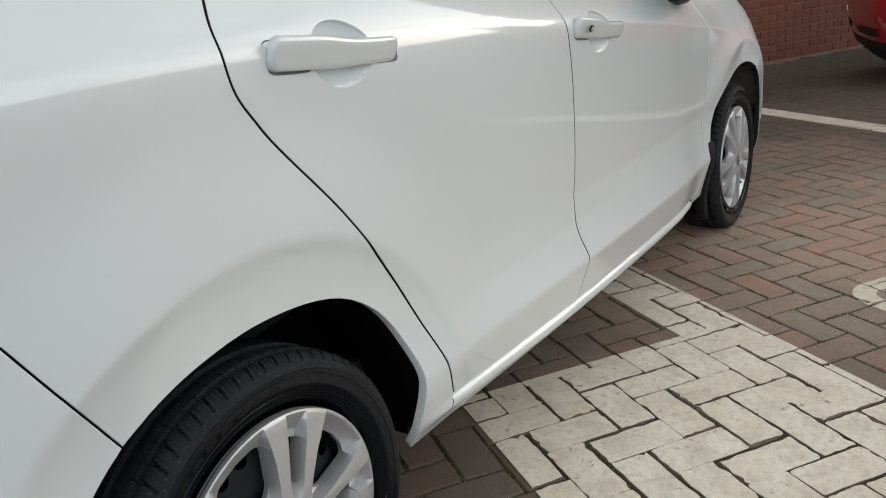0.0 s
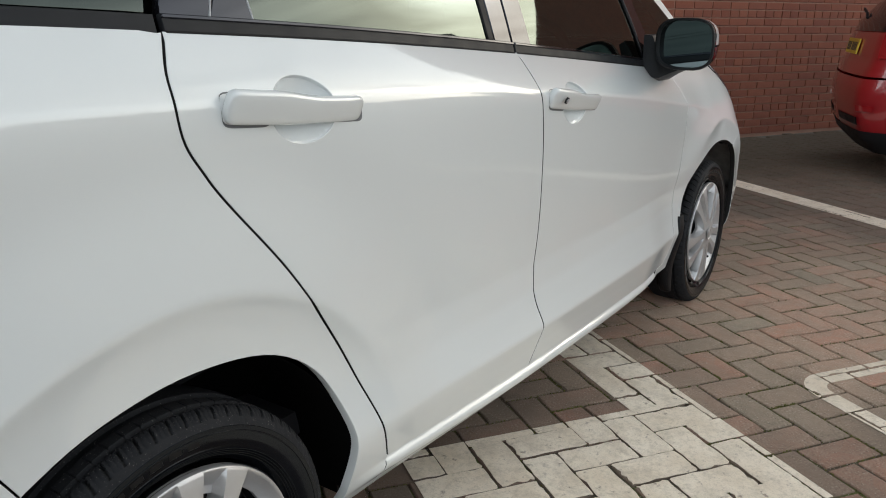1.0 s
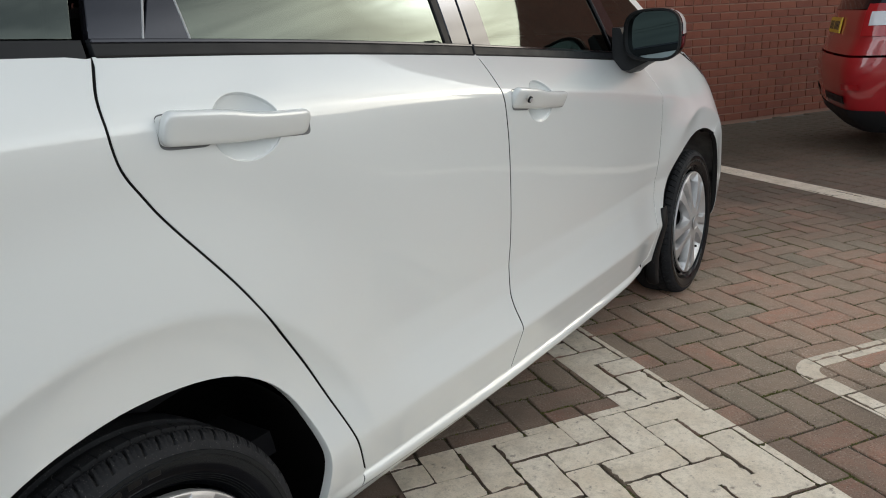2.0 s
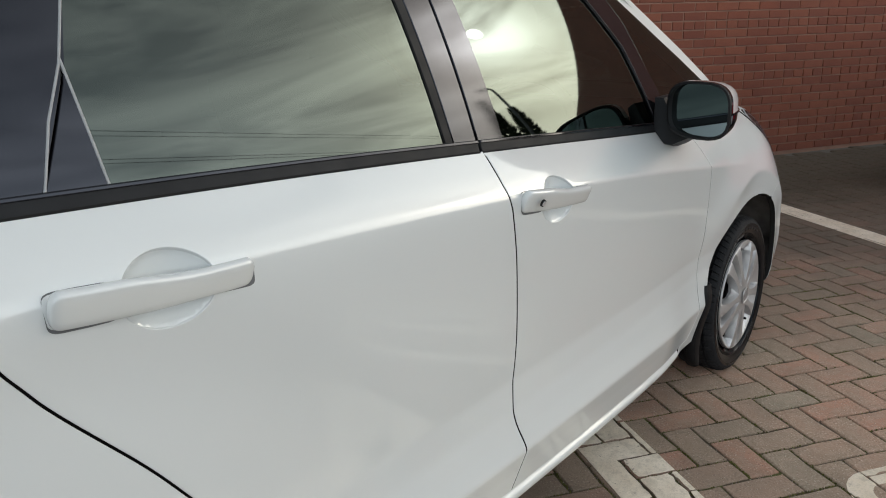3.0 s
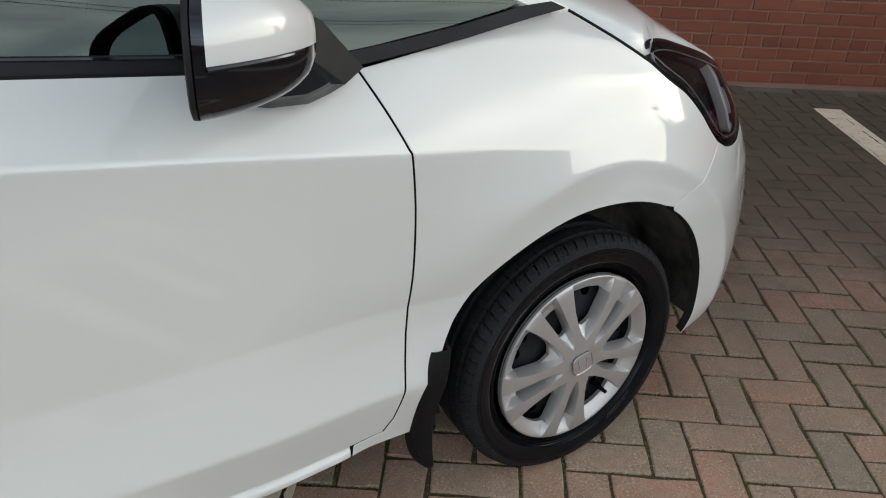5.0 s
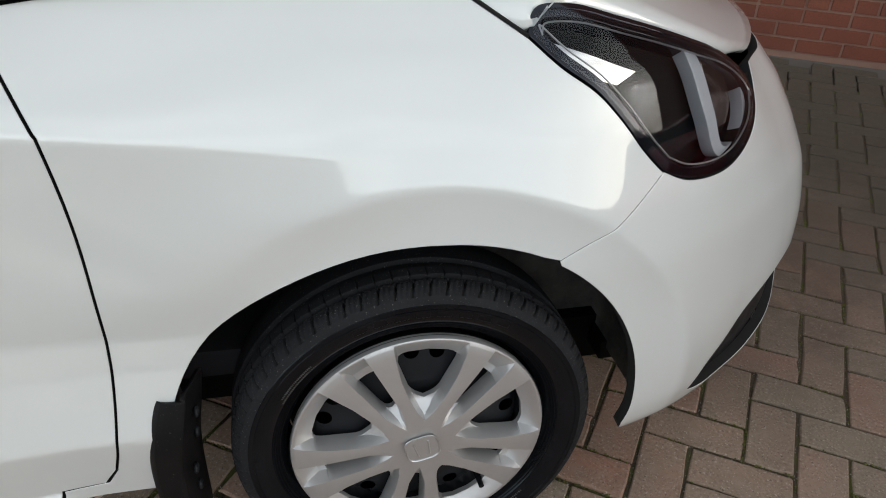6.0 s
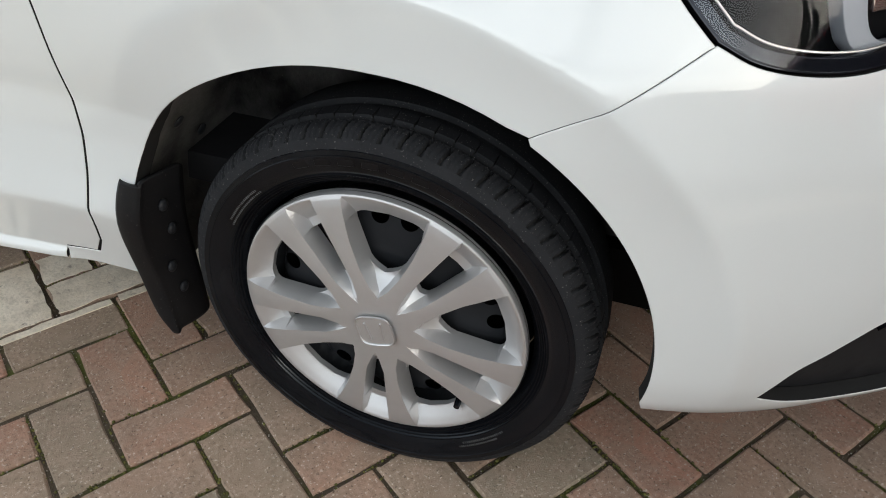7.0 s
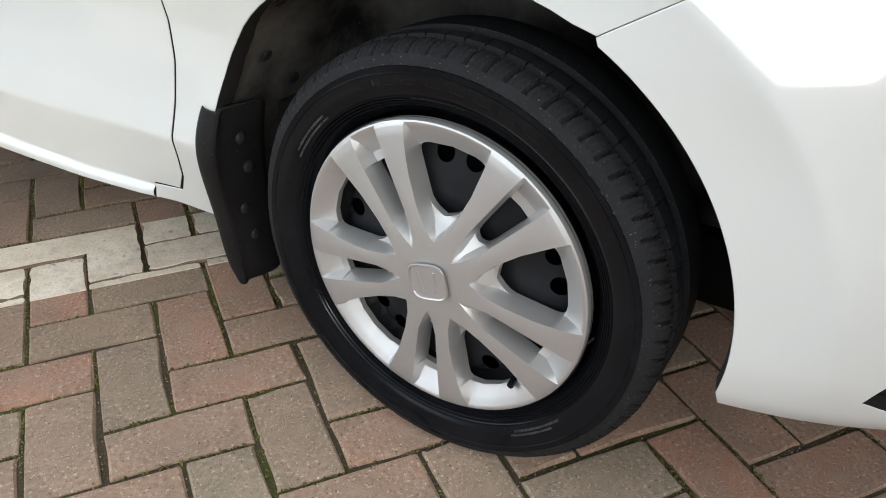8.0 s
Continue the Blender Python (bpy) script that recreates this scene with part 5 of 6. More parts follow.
def cover_parts():
    """The wheel cover: five pairs of flat spokes standing out of a dished ring."""
    rr = np.unique(np.round(np.r_[np.linspace(.030, .060, 7), np.linspace(.060, .083, 9), [.0835, .085, .087, .0895, .092, .0955, .099, .103], np.linspace(.107, .160, 13),
                                  [.156, .158, .159, .160, .164, .1665, .1685, .170, .1715, .1725, .1735, .1745, .177, .1795, .1815, .1842, .1865, .189, .192, .195, .1975, .199, .2005, .2025, COVER_R]], 5))
    half = np.radians(36.0)
    c2 = np.interp(rr, [.046, .060, .085, .14, .18, .199], [0, .0060, .0132, .0178, .0212, .0222])
    gap = np.interp(rr, [.056, .072, .10, .14, .18, .199], [0, .0130, .0275, .0430, .0540, .0580])
    c1 = np.interp(rr, [.0834, .085, .087, .0895, .10, .14, .1580, .1590, .1600], [0, .0050, .0078, .0096, .0116, .0148, .0164, .0156, 0])
    w4 = np.interp(rr, [.0834, .085, .087, .0895, .0955, .103, .14, .156, .164, .1685, .1715, .1735, .1745], [0, .0044, .0088, .0132, .0196, .0248, .0398, .0462, .0480, .0460, .0395, .0300, 0])
    depth = .0225 * smoothstep(rr, .046, .090) * (1 - np.clip((rr - .172) / .030, 0, 1))
    top = np.interp(rr, [0, .045, .10, .16, .19, .199, COVER_R], [.0735, .073, .0705, .0665, .0635, .0615, .0590])
    ang = lambda x: np.arcsin(np.clip(x / rr, -1, 1))
    slope = np.minimum(.0048, depth * .55 + .0002)
    i2 = np.maximum(c2 - slope, c1)
    o3 = np.maximum(gap - slope, w4)
    a2, a3 = ang(c2), half - ang(gap)
    a3 = np.maximum(a3, a2 + .002)
    knots = [(0 * rr, 1), (ang(c1), 1), (ang(i2), 1), (a2, 0), (a3, 0), (half - ang(o3), 1), (half - ang(w4), 1), (0 * rr + half, 1)]
    cols, strips = [knots[0]], []
    for j, (near, far, parts) in enumerate(zip(knots, knots[1:], (1, 3, 1, 6, 1, 4, 1))):
        for k in range(1, parts + 1):
            q = k / parts
            crown = -.03 * math.sin(math.pi * q) if j == 3 else 0
            cols.append((near[0] * (1 - q) + far[0] * q, near[1] * (1 - q) + far[1] * q + crown))
            strips.append({0: "slit", 6: "window"}.get(j, "skin"))
    bm = bmesh.new()
    nr = len(rr)
    for c in NARROW:
        for sg in (1, -1):
            g = []
            for a, k in cols:
                t = np.radians(c) + sg * a
                g.append([bm.verts.new((rr[i] * math.cos(t[i]), rr[i] * math.sin(t[i]), top[i] - depth[i] * k)) for i in range(nr)])
            for j in range(len(cols) - 1):
                for i in range(nr - 1):
                    if strips[j] == "slit" and (c1[i] > 0 or c1[i + 1] > 0) or strips[j] == "window" and (w4[i] > 0 or w4[i + 1] > 0):
                        continue
                    q = [g[j][i], g[j][i + 1], g[j + 1][i + 1], g[j + 1][i]]
                    bm.faces.new(q if sg < 0 else q[::-1])
    centre = bm.verts.new((0, 0, .0740))
    bmesh.ops.remove_doubles(bm, verts=bm.verts[:], dist=2e-5)
    bmesh.ops.dissolve_degenerate(bm, dist=1e-6, edges=bm.edges[:])
    inner = [e for e in bm.edges if e.is_boundary and all(v.co.xy.length < .0305 for v in e.verts)]
    for e in inner:
        bm.faces.new((e.verts[0], e.verts[1], centre))
    bmesh.ops.recalc_face_normals(bm, faces=bm.faces[:])
    if sum(f.normal.z for f in bm.faces) < 0:
        bmesh.ops.reverse_faces(bm, faces=bm.faces[:])
    rim = [e for e in bm.edges if e.is_boundary and all(v.co.xy.length > COVER_R - .0003 for v in e.verts)]
    holes = [e for e in bm.edges if e.is_boundary and not all(v.co.xy.length > COVER_R - .0003 for v in e.verts)]
    for edges, steps in ((rim, ((1.005, -.003), (1.0, -.010))), (holes, ((1.0, -.009),))):
        for k, dz in steps:
            got = bmesh.ops.extrude_edge_only(bm, edges=edges)["geom"]
            edges = [e for e in got if isinstance(e, bmesh.types.BMEdge)]
            for v in [v for v in got if isinstance(v, bmesh.types.BMVert)]:
                v.co = (v.co.x * k, v.co.y * k, v.co.z + dz)
    bmesh.ops.scale(bm, vec=(.978, .978, 1), verts=bm.verts[:])
    bmesh.ops.triangulate(bm, faces=[f for f in bm.faces if len(f.verts) > 3])
    bm.verts.index_update()
    v = [tuple(q.co) for q in bm.verts]
    f = [tuple(q.index for q in face.verts) for face in bm.faces]
    bm.free()
    return v, f


TYRE_V, TYRE_F, TYRE_P, TYRE_K = tyre_mesh()
COVER_V, COVER_F = cover_parts()
holes = [polar([(.0125, t) for t in range(0, 360, 24)]) + polar([(.150, c + o)]) for c in BIG for o in (-7.5, 8)]
RIM_V2, RIM_F, _ = fill2d(polar([(.203, a) for a in range(0, 360, 4)]), holes, .009)
RIM_H = np.interp(np.hypot(RIM_V2[:, 0], RIM_V2[:, 1]), [0, .06, .10, .13, .165, .175, .19, .203], [.02, .022, .030, .026, .018, -.01, .03, .054])


WHEEL_DATA = {}


def wheel(x, left):
    s = -1 if left else 1
    w = new("wheel")
    w.parent = car
    # local x forward, y up, z outward
    w.matrix_local = Matrix.Translation((x, -.742 * s, HUB_Z)) @ Matrix(((1, 0, 0, 0), (0, 0, -s, 0), (0, 1, 0, 0), (0, 0, 0, 1))) @ Matrix.Rotation(radians(23 if x < 1 else 0), 4, "Z")
    tagged(w, "steel wheel with five double-spoke silver cover", "")
    flipf = (lambda f: [q[::-1] for q in f]) if left else (lambda f: f)
    if left in WHEEL_DATA:
        new("tyre", WHEEL_DATA[left][0]).parent = w
        new("wheel_cover", WHEEL_DATA[left][1]).parent = w
    else:
        t = make("tyre", TYRE_V, flipf(TYRE_F), RUBBER, w)
        t.data.materials.append(TREAD)
        m = len(TYRE_P)
        t.data.materials.append(SEAL_SHADE)
        index = []
        for i in range(len(t.data.polygons)):
            row, back = i // (m - 1), i % (m - 1) - TYRE_K
            # groove faces take the same black, as shade painted inside the slits
            slit = -7 <= back < 0 and (row + back) % 16 in (0, 15) or 0 < back < 3 and row % 16 == 5
            index.append(2 if slit else int(TYRE_P[i % (m - 1)][0] > .2630))
        t.data.polygons.foreach_set("material_index", index)
        t.data.set_sharp_from_angle(angle=radians(40))
        cv = make("wheel_cover", COVER_V, flipf(COVER_F), SILVER, w)
        cv.data.set_sharp_from_angle(angle=radians(28))
        WHEEL_DATA[left] = (t.data, cv.data)
    make("steel_rim", [(a, b, h) for (a, b), h in zip(RIM_V2, RIM_H)], flipf(RIM_F), STEEL, w)
    n = 48
    make("brake_drum", [(r * math.cos(2 * math.pi * i / n), r * math.sin(2 * math.pi * i / n), h) for i in range(n) for r, h in ((.0, -.015), (.19, -.02), (.2, -.06))], grid_faces(n, 3, wrap=True), DARK_CAVITY, w)
    # centre badge: plain rounded frame
    out = [(.026 * math.copysign(abs(math.cos(q)) ** .55, math.cos(q)), .024 * math.copysign(abs(math.sin(q)) ** .55, math.sin(q))) for q in np.linspace(0, 2 * math.pi, 33)[:-1]]
    bm = tube_bm([(a, b, .0780) for a, b in out] + [(out[0][0], out[0][1], .0780)], .0015, 8, caps=False)
    bmesh.ops.rotate(bm, cent=(0, 0, 0), matrix=Matrix.Rotation(radians(14), 3, "Z"), verts=bm.verts[:])
    part("badge_frame", bm, BADGE, w)
    bm = bmesh.new()
    bm.faces.new([bm.verts.new((a * .97, b * .97, .0776)) for a, b in out])
    bmesh.ops.rotate(bm, cent=(0, 0, 0), matrix=Matrix.Rotation(radians(14), 3, "Z"), verts=bm.verts[:])
    part("badge_plate", bm, SILVER, w)
    for bar in ([(-.012, .014, .0784), (-.009, -.014, .0784)], [(.012, .014, .0784), (.009, -.014, .0784)]):
        bm = tube_bm(bar, .0014, 8)
        bmesh.ops.rotate(bm, cent=(0, 0, 0), matrix=Matrix.Rotation(radians(14), 3, "Z"), verts=bm.verts[:])
        part("badge_bar", bm, BADGE, w)
    part("valve_stem", tube_bm([(.168 * math.cos(radians(-50)), .168 * math.sin(radians(-50)), .02), (.170 * math.cos(radians(-50)), .170 * math.sin(radians(-50)), .056)], [.006, .0045], 10), RUBBER, w)
    # moulded sidewall marks: rows of small plain bars
    bm = bmesh.new()
    rnd = random.Random(3)
    for r, a0, a1, hgt, gap in ((.2325, 132, 152, .0034, .9), (.2375, 133, 150, .0030, .8), (.2335, -58, -40, .0036, .9), (.2235, 82, 100, .0032, 1.0), (.2385, -60, -44, .0030, .8)):
        a = a0
        while a < a1:
            q = radians(a)
            wd = gap * .62 * rnd.uniform(.3, 1.0)
            base_w = float(np.interp(r, [p[0] for p in TYRE_P[:32]], [p[1] for p in TYRE_P[:32]]))
            mm = Matrix.Translation((r * math.cos(q), r * math.sin(q), base_w - .0002)) @ Matrix.Rotation(q - math.pi / 2, 4, "Z")
            bmesh.ops.create_cube(bm, size=1.0, matrix=mm @ Matrix.Diagonal((r * radians(wd), hgt * rnd.uniform(.8, 1), .0012, 1)))
            a += gap
    tagged(part("sidewall_lettering", bm, SIDEWALL_MARK, w, smooth=False), kind="stuff")
    # broad moulded maker's band: plain raised blocks
    bm = bmesh.new()
    for k in range(8):
        q = radians(112 - 7.2 * k)
        mm = Matrix.Translation((.2475 * math.cos(q), .2475 * math.sin(q), float(np.interp(.2475, [p[0] for p in TYRE_P[:32]], [p[1] for p in TYRE_P[:32]])) - .0003)) @ Matrix.Rotation(q - math.pi / 2, 4, "Z")
        bmesh.ops.create_cube(bm, size=1.0, matrix=mm @ Matrix.Diagonal((.021, .0115, .0014, 1)))
    bmesh.ops.bevel(bm, geom=bm.edges[:], offset=.0005, segments=1, affect="EDGES")
    tagged(part("maker_band", bm, BLOCK_MARK, w, smooth=False), kind="stuff")
    return w


for x, left in ((PITCH, False), (0.0, False), (PITCH, True), (0.0, True)):
    wheel(x, left)


# ---------------------------------------------------------------- cabin
def seat(x, y):
    seat_cushion = box_bm((.50, .50, .16), pose(x, y, .60, 0, -6, 0))
    part("seat_cushion", seat_cushion, CABIN, car, bevel=.05)
    back = part("seat_back", box_bm((.15, .48, .62), pose(x - .30, y, .90, 0, -16, 0)), CABIN, car, bevel=.05)
    part("headrest", box_bm((.10, .26, .18), pose(x - .42, y, 1.30, 0, -14, 0)), CABIN, back, bevel=.04)


for x in (1.25, .35):
    for y in (-.36, .36):
        seat(x, y)
part("dashboard", box_bm((.55, 1.30, .20), pose(2.10, 0, .92, 0, 6, 0)), CABIN, car, bevel=.06)
part("cabin_floor", box_bm((2.6, 1.30, .05), pose(1.0, 0, .36)), CABIN, car)
ring = [(1.72 + .06 * math.sin(a), -.36 + .185 * math.cos(a), .93 + .175 * math.sin(a)) for a in np.linspace(0, 2 * math.pi, 40)]
part("steering_wheel", tube_bm(ring, .015, 10, caps=False), CABIN, car)
part("steering_hub", box_bm((.05, .20, .07), pose(1.74, -.36, .93)), CABIN, car, bevel=.02)


# ---------------------------------------------------------------- red car, seen from its rear corner
def red_car():
    own = tagged(new("car"), "red hatchback with a yellow rear plate, parked by the brick wall", "car")
    own.matrix_world = pose(6.30, -.70, 0, 0, 0, 105 - 90)

    # local: +y is its rear, x across, z up
    half = [(0.30, .70), (.55, .82), (.80, .845), (1.0, .835), (1.15, .78), (1.40, .66), (1.50, .52)]
    rear = lambda z: np.interp(z, [.20, .30, .42, .55, .66, .74, .85, 1.0, 1.12, 1.3, 1.48], [-.16, -.05, -.005, .02, .02, -.01, -.05, -.075, -.12, -.27, -.45])
    length = lambda z: np.interp(z, [.2, .6, .95, 1.0, 1.5], [3.7, 3.85, 3.7, 3.3, 2.4])
    width = lambda z: np.interp(z, [.2, .35, .6, .85, 1.0, 1.2, 1.42, 1.5], [.74, .80, .835, .84, .81, .74, .64, .50])

    def skin(name, z0, z1, material, parent, n=40, m=14, push=0.0, arc0=0.0, arc1=1.0):
        """A band of the body between two heights, going round from one side over the rear to the other."""
        v = []
        zs = np.linspace(z0, z1, m)
        ts = np.linspace(-1 + 2 * arc0, -1 + 2 * arc1, n)
        for t in ts:
            for z in zs:
                w, ry, L = width(z) + push, rear(z) + push, length(z)
                a = abs(t)
                if a < .36:
                    k = a / .36
                    x, y = w * .80 * k, ry - .05 * k ** 2
                elif a < .62:
                    k = (a - .36) / .26
                    x, y = w * (.80 + .20 * math.sin(k * math.pi / 2)), ry - .05 - .26 * (1 - math.cos(k * math.pi / 2))
                else:
                    k = (a - .62) / .38
                    x, y = w * (1 - .05 * k ** 3), ry - .31 - (L - .5) * k
                v.append((math.copysign(x, t), y, z))
        return make(name, v, grid_faces(n, m), material, parent)

    lower = skin("bumper", .24, .72, RED, own)
    skin("diffuser", .20, .36, BLACK_PLASTIC, lower, push=.004, arc0=.2, arc1=.8)
    skin("body", .735, 1.03, RED, own)
    skin("bumper_strip", .40, .455, BLACK_PLASTIC, lower, push=.006, m=4, arc0=.30, arc1=.45)
    skin("bumper_strip", .40, .455, BLACK_PLASTIC, lower, push=.006, m=4, arc0=.55, arc1=.70)
    skin("window_band", 1.035, 1.40, BLACK_GLOSS, own)
    top = skin("roof_edge", 1.40, 1.50, RED, own)
    v = [(x, y, 1.50 + .03 * (1 - (x / .5) ** 2)) for y in np.linspace(-.42, -2.8, 8) for x in np.linspace(-.5, .5, 9)]
    make("roof", v, grid_faces(8, 9), RED, own)
    part("spoiler", box_bm((1.12, .20, .03), pose(0, -.36, 1.485, 6, 0, 0)), RED, top, bevel=.01)
    part("underbody", box_bm((1.5, 3.3, .2), pose(0, -1.95, .31)), DARK_CAVITY, own)
    part("floor_fill", box_bm((1.3, 2.6, .5), pose(0, -1.8, .75)), DARK_CAVITY, own)
    for sx in (-1, 1):
        a0 = .5 + sx * .215
        lamp = skin("tail_lamp", .86, 1.07, RED_LENS, own, n=12, m=8, push=.008, arc0=min(a0, a0 + sx * .085), arc1=max(a0, a0 + sx * .085))
        skin("clear_band", .93, 1.02, LAMP_GREY, lamp, n=8, m=4, push=.012, arc0=min(a0 + sx * .02, a0 + sx * .07), arc1=max(a0 + sx * .02, a0 + sx * .07))
        skin("reflector", .50, .54, RED_LENS, own, n=6, m=4, push=.008, arc0=min(a0 - sx * .02, a0 + sx * .04), arc1=max(a0 - sx * .02, a0 + sx * .04))
        for yy in (-.70, -3.1):
            wh = new("wheel")
            wh.parent = own
            wh.matrix_local = Matrix.Translation((sx * .73, yy, .30)) @ Matrix.Rotation(radians(90), 4, "Y")
            bm = bmesh.new()
            bmesh.ops.create_cone(bm, cap_ends=True, segments=40, radius1=.30, radius2=.30, depth=.19)
            part("tyre", bm, RUBBER, wh, bevel=.02)
            bm = bmesh.new()
            bmesh.ops.create_cone(bm, cap_ends=True, segments=32, radius1=.19, radius2=.17, depth=.215)
            part("rim", bm, SILVER, wh, bevel=.01)
    plate = part("number_plate", box_bm((.52, .012, .112), pose(0, -.0575, .925, 9.5, 0, 0)), PLATE_YELLOW, own, "yellow rear plate with dark bars")
    for k in range(7):
        part("plate_bar", box_bm((.036, .004, .062), pose(-.2 + .062 * k + (.03 if k > 3 else 0), -.0515, .925, 9.5, 0, 0)), PLATE_BAR, plate, smooth=False)
    part("wiper", tube_bm([(.0, -.125, 1.13), (.05, -.13, 1.16), (.35, -.15, 1.20)], .010, 8), BLACK_PLASTIC, own)
    return own


red_car()

# ---------------------------------------------------------------- open side of the yard: cables, lamp, trees, seen mirrored in the glass
BARK = plastic("rough_bark", (0.045, 0.033, 0.024), 0.9, 60.0, 0.6)
POLE_GREY = plastic("galvanised_grey", (0.16, 0.165, 0.17), 0.5, 300.0, 0.1)
CABLE = Mat("black_cable", Base_Color=(0.015, 0.015, 0.016), Roughness=0.6).m


def leaf_mat():
    p = Mat("dark_conifer_foliage", Roughness=0.7)
    isle = p.node("ShaderNodeNewGeometry").outputs["Random Per Island"]
    p.colour(p.ramp(isle, (0.0, (0.018, 0.030, 0.014)), (0.5, (0.034, 0.052, 0.022)), (1.0, (0.055, 0.072, 0.030))))
    return p.m


CONIFER = leaf_mat()


def line_spot(along, across=0.0):
    """A place on the line of the overhead cables."""
    return (5.3 + .94 * along + .34 * across, -11.4 - .34 * along + .94 * across)


def utility_pole(along):
    x, y = line_spot(along)
    own = tagged(new("utility_pole"), "tall weathered timber pole carrying overhead cables", "utility pole")
    own.location = (x, y, -.03)
    part("pole", tube_bm([(0, 0, 0), (0, 0, 4.0), (0, 0, 8.2)], [.15, .13, .10], 14), BARK, own)
    for z in (7.7, 6.3):
        part("crossarm", box_bm((.10, 1.1, .10), pose(0, 0, z, 0, 0, -20)), BARK, own, bevel=.008)
    return own


def cable(z, across):
    pts = []
    for k in range(41):
        t = k / 40
        x, y = line_spot(-34 + 74 * t, across)
        pts.append((x, y, z - 1.1 * 4 * t * (1 - t) + 1.05))
    tagged(part("overhead_cable", tube_bm(pts, .0085, 6), CABLE, None), "thin black overhead cable strung between timber poles", "cable", group="overhead cables")


for along in (-34, 40):
    utility_pole(along)
for z, across in ((7.05, -.22), (6.95, .22), (5.95, -.22), (5.85, .22)):
    cable(z, across)


def street_lamp(x, y, height, turn):
    own = tagged(new("street_lamp"), "slim grey street lamp on a tapered pole", "street lamp")
    own.matrix_world = pose(x, y, -.03, 0, 0, turn)
    part("pole", tube_bm([(0, 0, 0), (0, 0, 1.2), (0, 0, 1.25), (0, 0, height - .3), (.02, 0, height - .1), (.06, 0, height), (.16, 0, height + .03)], [.085, .085, .06, .045, .042, .038, .034], 14), POLE_GREY, own)
    head = part("lamp_head", box_bm((.40, .18, .08), pose(.34, 0, height + .04, 0, -4, 0)), POLE_GREY, own, bevel=.03)
    part("diffuser", box_bm((.30, .13, .03), pose(.35, 0, height - .007, 0, -4, 0)), LAMP_GREY, head, bevel=.008)
    return own


def conifer(x, y, height, width, seed):
    """A narrow tree: tapered trunk and a column of drooping leaf sprays with gaps."""
    rnd = random.Random(seed)
    own = tagged(new("conifer_tree"), "narrow dark green conifer at the edge of the yard", "tree", group="conifers by the yard")
    own.location = (x, y, -.03)
    part("trunk", tube_bm([(0, 0, 0), (.02, 0, height * .5), (0, .02, height * .97)], [.12, .07, .012], 10), BARK, own)
    verts, faces = [], []
    for k in range(1500):
        t = rnd.random() ** .8
        z = .35 + t * (height - .35)
        r = width * (1 - t) ** .7 * (.55 + .45 * math.sin(7 * t + seed)) ** .3 * rnd.uniform(.35, 1.12) + .03
        a = rnd.uniform(0, 6.283)
        c = Vector((r * math.cos(a), r * math.sin(a), z))
        out = Vector((math.cos(a) * .5, math.sin(a) * .5, rnd.uniform(.5, 1.2))).normalized()
        wide = out.cross(Vector((rnd.uniform(-1, 1), rnd.uniform(-1, 1), .3))).normalized()
        L, W = rnd.uniform(.14, .30), rnd.uniform(.03, .06)
        n = len(verts)
        verts += [tuple(c - out * L * .4), tuple(c + wide * W), tuple(c + out * L), tuple(c - wide * W), tuple(c + wide.cross(out) * W * .8)]
        faces += [(n, n + 1, n + 4), (n + 1, n + 2, n + 4), (n + 2, n + 3, n + 4), (n + 3, n, n + 4), (n, n + 3, n + 2, n + 1)]
    make("crown", verts, faces, CONIFER, own, smooth=False)
    return own


conifer(18.4, -11.2, 6.3, .62, 4)
conifer(19.3, -10.9, 5.6, .60, 9)
street_lamp(16.6, -9.4, 6.1, 205)

# ---------------------------------------------------------------- pieces of the paving and the wall
shapes = []
for k in range(12):
    v, f = paver_mesh(k)
    me = bpy.data.meshes.new("paving_block")
    me.from_pydata(v, [], f)
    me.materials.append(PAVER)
    shapes.append(me)
for q in blocks[:300]:
    ob = new("paving_block", shapes[paver_rnd.randrange(12)])
    ob.parent = paving
    ob.matrix_local = block_pose(q)
verts, faces = [], []
sets = [paver_mesh(k) for k in range(12)]
for q in blocks[300:]:
    v, f = sets[paver_rnd.randrange(12)]
    m = np.array(block_pose(q))
    n = len(verts)
    verts += list((np.array(v) @ m[:3, :3].T + m[:3, 3]))
    faces += [tuple(i + n for i in w) for w in f]
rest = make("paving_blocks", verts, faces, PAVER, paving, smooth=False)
tagged(rest, "herringbone concrete paving blocks in muted brown and red", kind="stuff")



# moss and grit in the joints beside the car
joint_rnd = random.Random(12)
ICO_BM = bmesh.new()
bmesh.ops.create_icosphere(ICO_BM, subdivisions=1, radius=1.0)
ICO_V, ICO_F = np.array([tuple(v.co) for v in ICO_BM.verts]), [tuple(v.index for v in f.verts) for f in ICO_BM.faces]
ICO_BM.free()


def scatter(spots, low, high, flat, material, name, label):
    """Small uneven lumps, all one mesh."""
    verts, faces = [], []
    for x, y, z in spots:
        r = joint_rnd.uniform(low, high)
        k = np.array([[joint_rnd.uniform(.7, 1.3)] for _ in ICO_V])
        turn = np.array(Matrix.Rotation(joint_rnd.uniform(0, 6.28), 3, "Z"))
        n = len(verts)
        verts += list((ICO_V * k * (r, r * joint_rnd.uniform(.6, 1), r * flat)) @ turn.T + (x, y, z))
        faces += [tuple(i + n for i in w) for w in ICO_F]
    return tagged(make(name, verts, faces, material), label, kind="stuff")


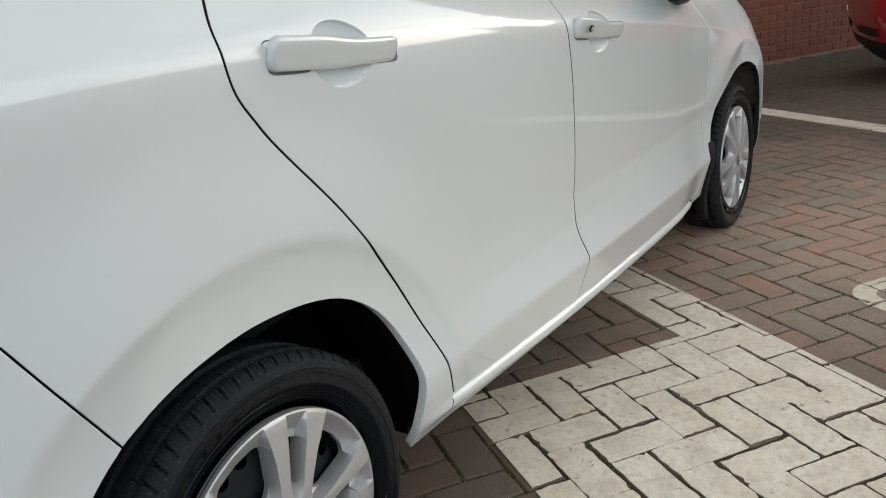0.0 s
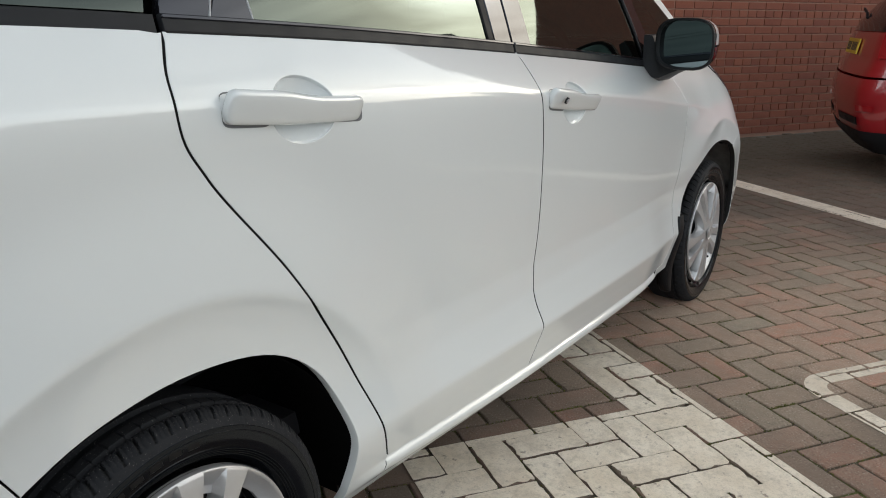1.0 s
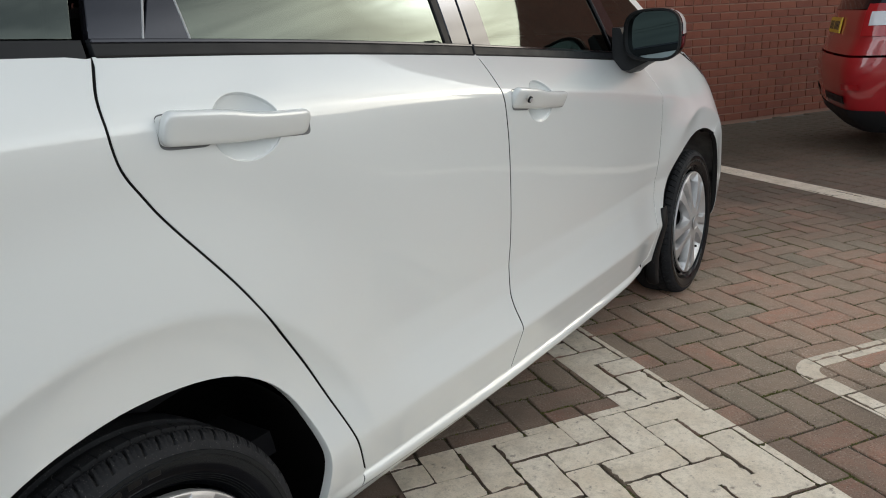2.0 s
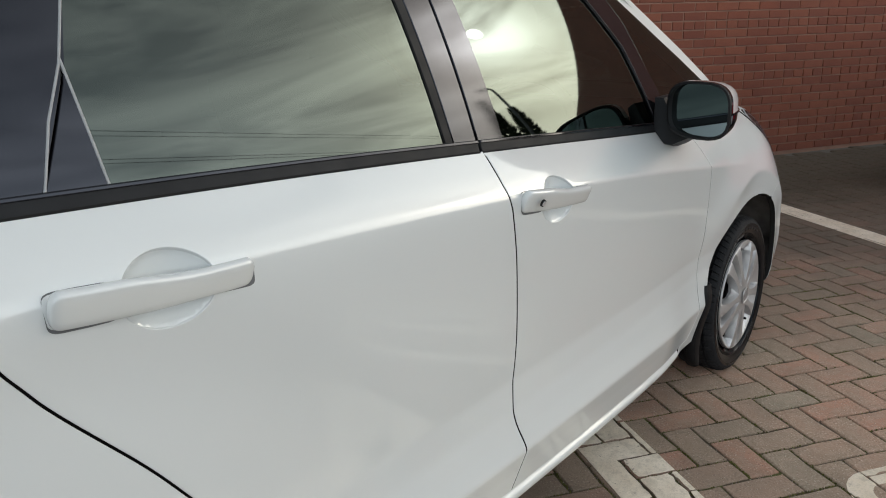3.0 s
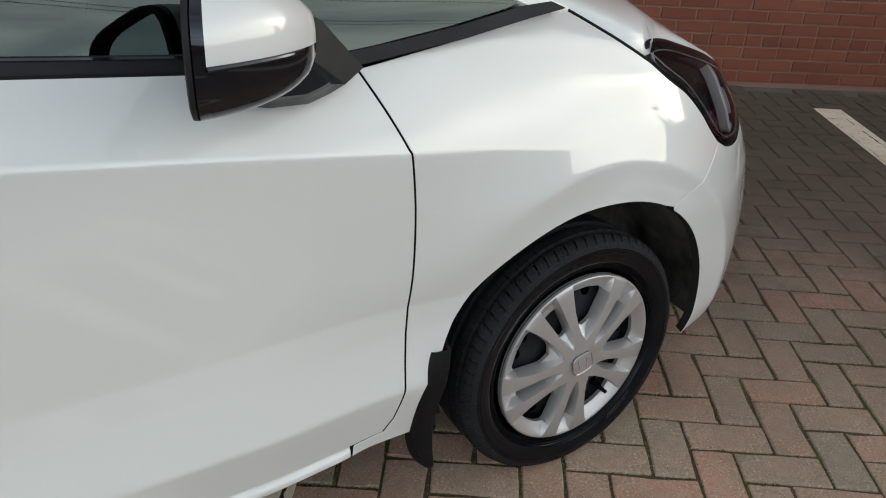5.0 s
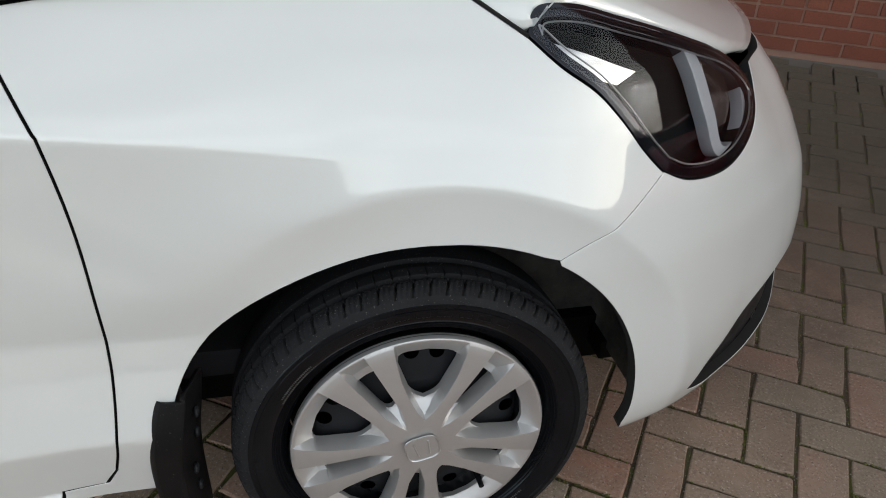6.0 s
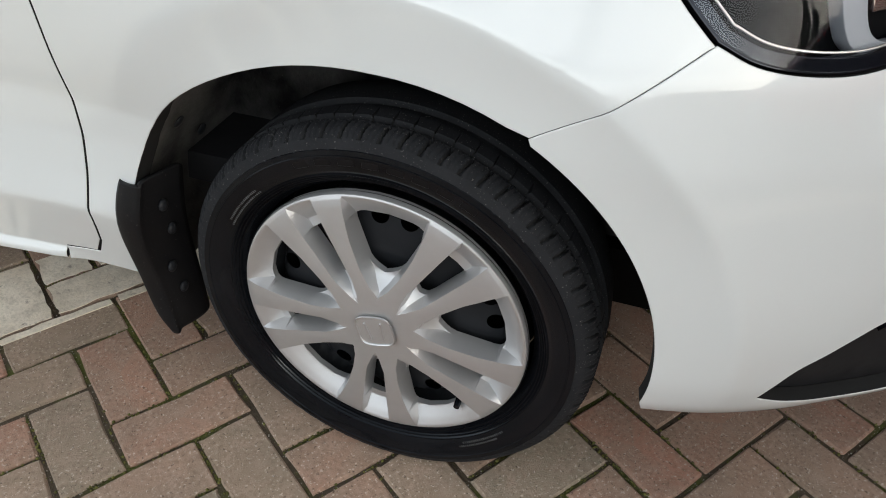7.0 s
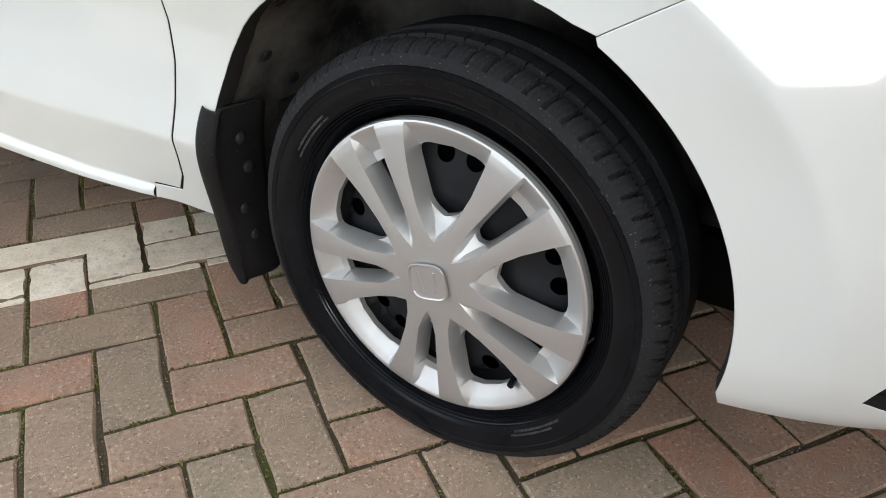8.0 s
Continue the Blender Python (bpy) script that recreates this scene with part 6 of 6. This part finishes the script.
moss_spots, grit_spots = [], []
for q in blocks[:420]:
    h, w = (PIT, PIT / 2) if q[2] == 0 else (PIT / 2, PIT)
    thick = joint_rnd.random() ** 1.6
    for ds, dp, long_way in ((h, 0, 1), (0, w, 0)):
        lush = joint_rnd.random() * thick
        for k in range(int(115 * lush)):
            e = joint_rnd.triangular(-1, 1, joint_rnd.choice((-.9, .9)))
            s, p = (q[0] + ds + joint_rnd.gauss(0, .0020), q[1] + w * e) if long_way else (q[0] + h * e, q[1] + dp + joint_rnd.gauss(0, .0020))
            x, y, _ = lay(s, p)
            moss_spots.append((x, y, -.0060 + joint_rnd.uniform(0, .0045)))
        for k in range(6):
            e = joint_rnd.uniform(-1, 1)
            s, p = (q[0] + ds + joint_rnd.gauss(0, .002), q[1] + w * e) if long_way else (q[0] + h * e, q[1] + dp + joint_rnd.gauss(0, .002))
            grit_spots.append((*lay(s, p)[:2], -.0055))
    for k in range(2):
        x, y, _ = lay(q[0] + joint_rnd.uniform(-h, h), q[1] + joint_rnd.uniform(-w, w))
        grit_spots.append((x, y, .0002))
scatter(moss_spots, .0011, .0032, .9, MOSS, "moss", "green moss tufts growing in the paving joints")
scatter(grit_spots, .0006, .0016, .8, GRIT, "grit", "pale grit scattered over the paving and its joints")


def brick_mesh(length, seed):
    rnd = random.Random(seed)
    a, b, c = length / 2, .0325, .003
    j = lambda: rnd.uniform(-.0012, .0012)
    v = [(-a + j(), .012, -b + j()), (a + j(), .012, -b + j()), (a + j(), .012, b + j()), (-a + j(), .012, b + j())]
    v += [(x - math.copysign(c, x), 0 + abs(j()), z - math.copysign(c, z)) for x, y, z in v]
    return v, [(4, 5, 6, 7)] + [(k, (k + 1) % 4, (k + 1) % 4 + 4, k + 4) for k in range(4)]


bricks = []
turn = math.degrees(math.atan2(WALL_T.y, WALL_T.x))
for row in range(28):
    z = .0375 + row * .075
    if row % 6 == 3:
        n = int((T1 - T0) / .1125)
        for k in range(n):
            bricks.append((T0 + .05625 + k * .1125, z, .1025))
    else:
        n = int((T1 - T0) / .225)
        for k in range(n - (row % 2)):
            bricks.append((T0 + .1125 + k * .225 + (.1125 if row % 2 else 0), z, .215))
        if row % 2:
            bricks += [(T0 + .05625, z, .1025), (T1 - .05625, z, .1025)]
bricks.sort(key=lambda q: max(abs(q[0] - 5.9) / 1.9, q[1] / 1.5))
brick_rnd = random.Random(2)
forms = {L: [brick_mesh(L, k) for k in range(5)] for L in (.215, .1025)}
meshes = {}
for L, some in forms.items():
    for v, f in some:
        me = bpy.data.meshes.new("brick")
        me.from_pydata(v, [], f)
        me.materials.append(BRICK)
        meshes.setdefault(L, []).append(me)


def brick_pose(q):
    p = WALL_N * (WALL_D + brick_rnd.uniform(-.0015, .0015)) + WALL_T * q[0]
    return pose(p.x, p.y, q[1], brick_rnd.uniform(-.5, .5), 0, turn)


for q in bricks[:300]:
    ob = new("brick", meshes[q[2]][brick_rnd.randrange(5)])
    ob.parent = wall
    ob.matrix_local = brick_pose(q)
verts, faces = [], []
for q in bricks[300:]:
    v, f = forms[q[2]][brick_rnd.randrange(5)]
    m = np.array(brick_pose(q))
    n = len(verts)
    verts += list((np.array(v) @ m[:3, :3].T + m[:3, 3]))
    faces += [tuple(i + n for i in w) for w in f]
tagged(make("bricks", verts, faces, BRICK, wall, smooth=False), "red bricks of the building wall", kind="stuff")
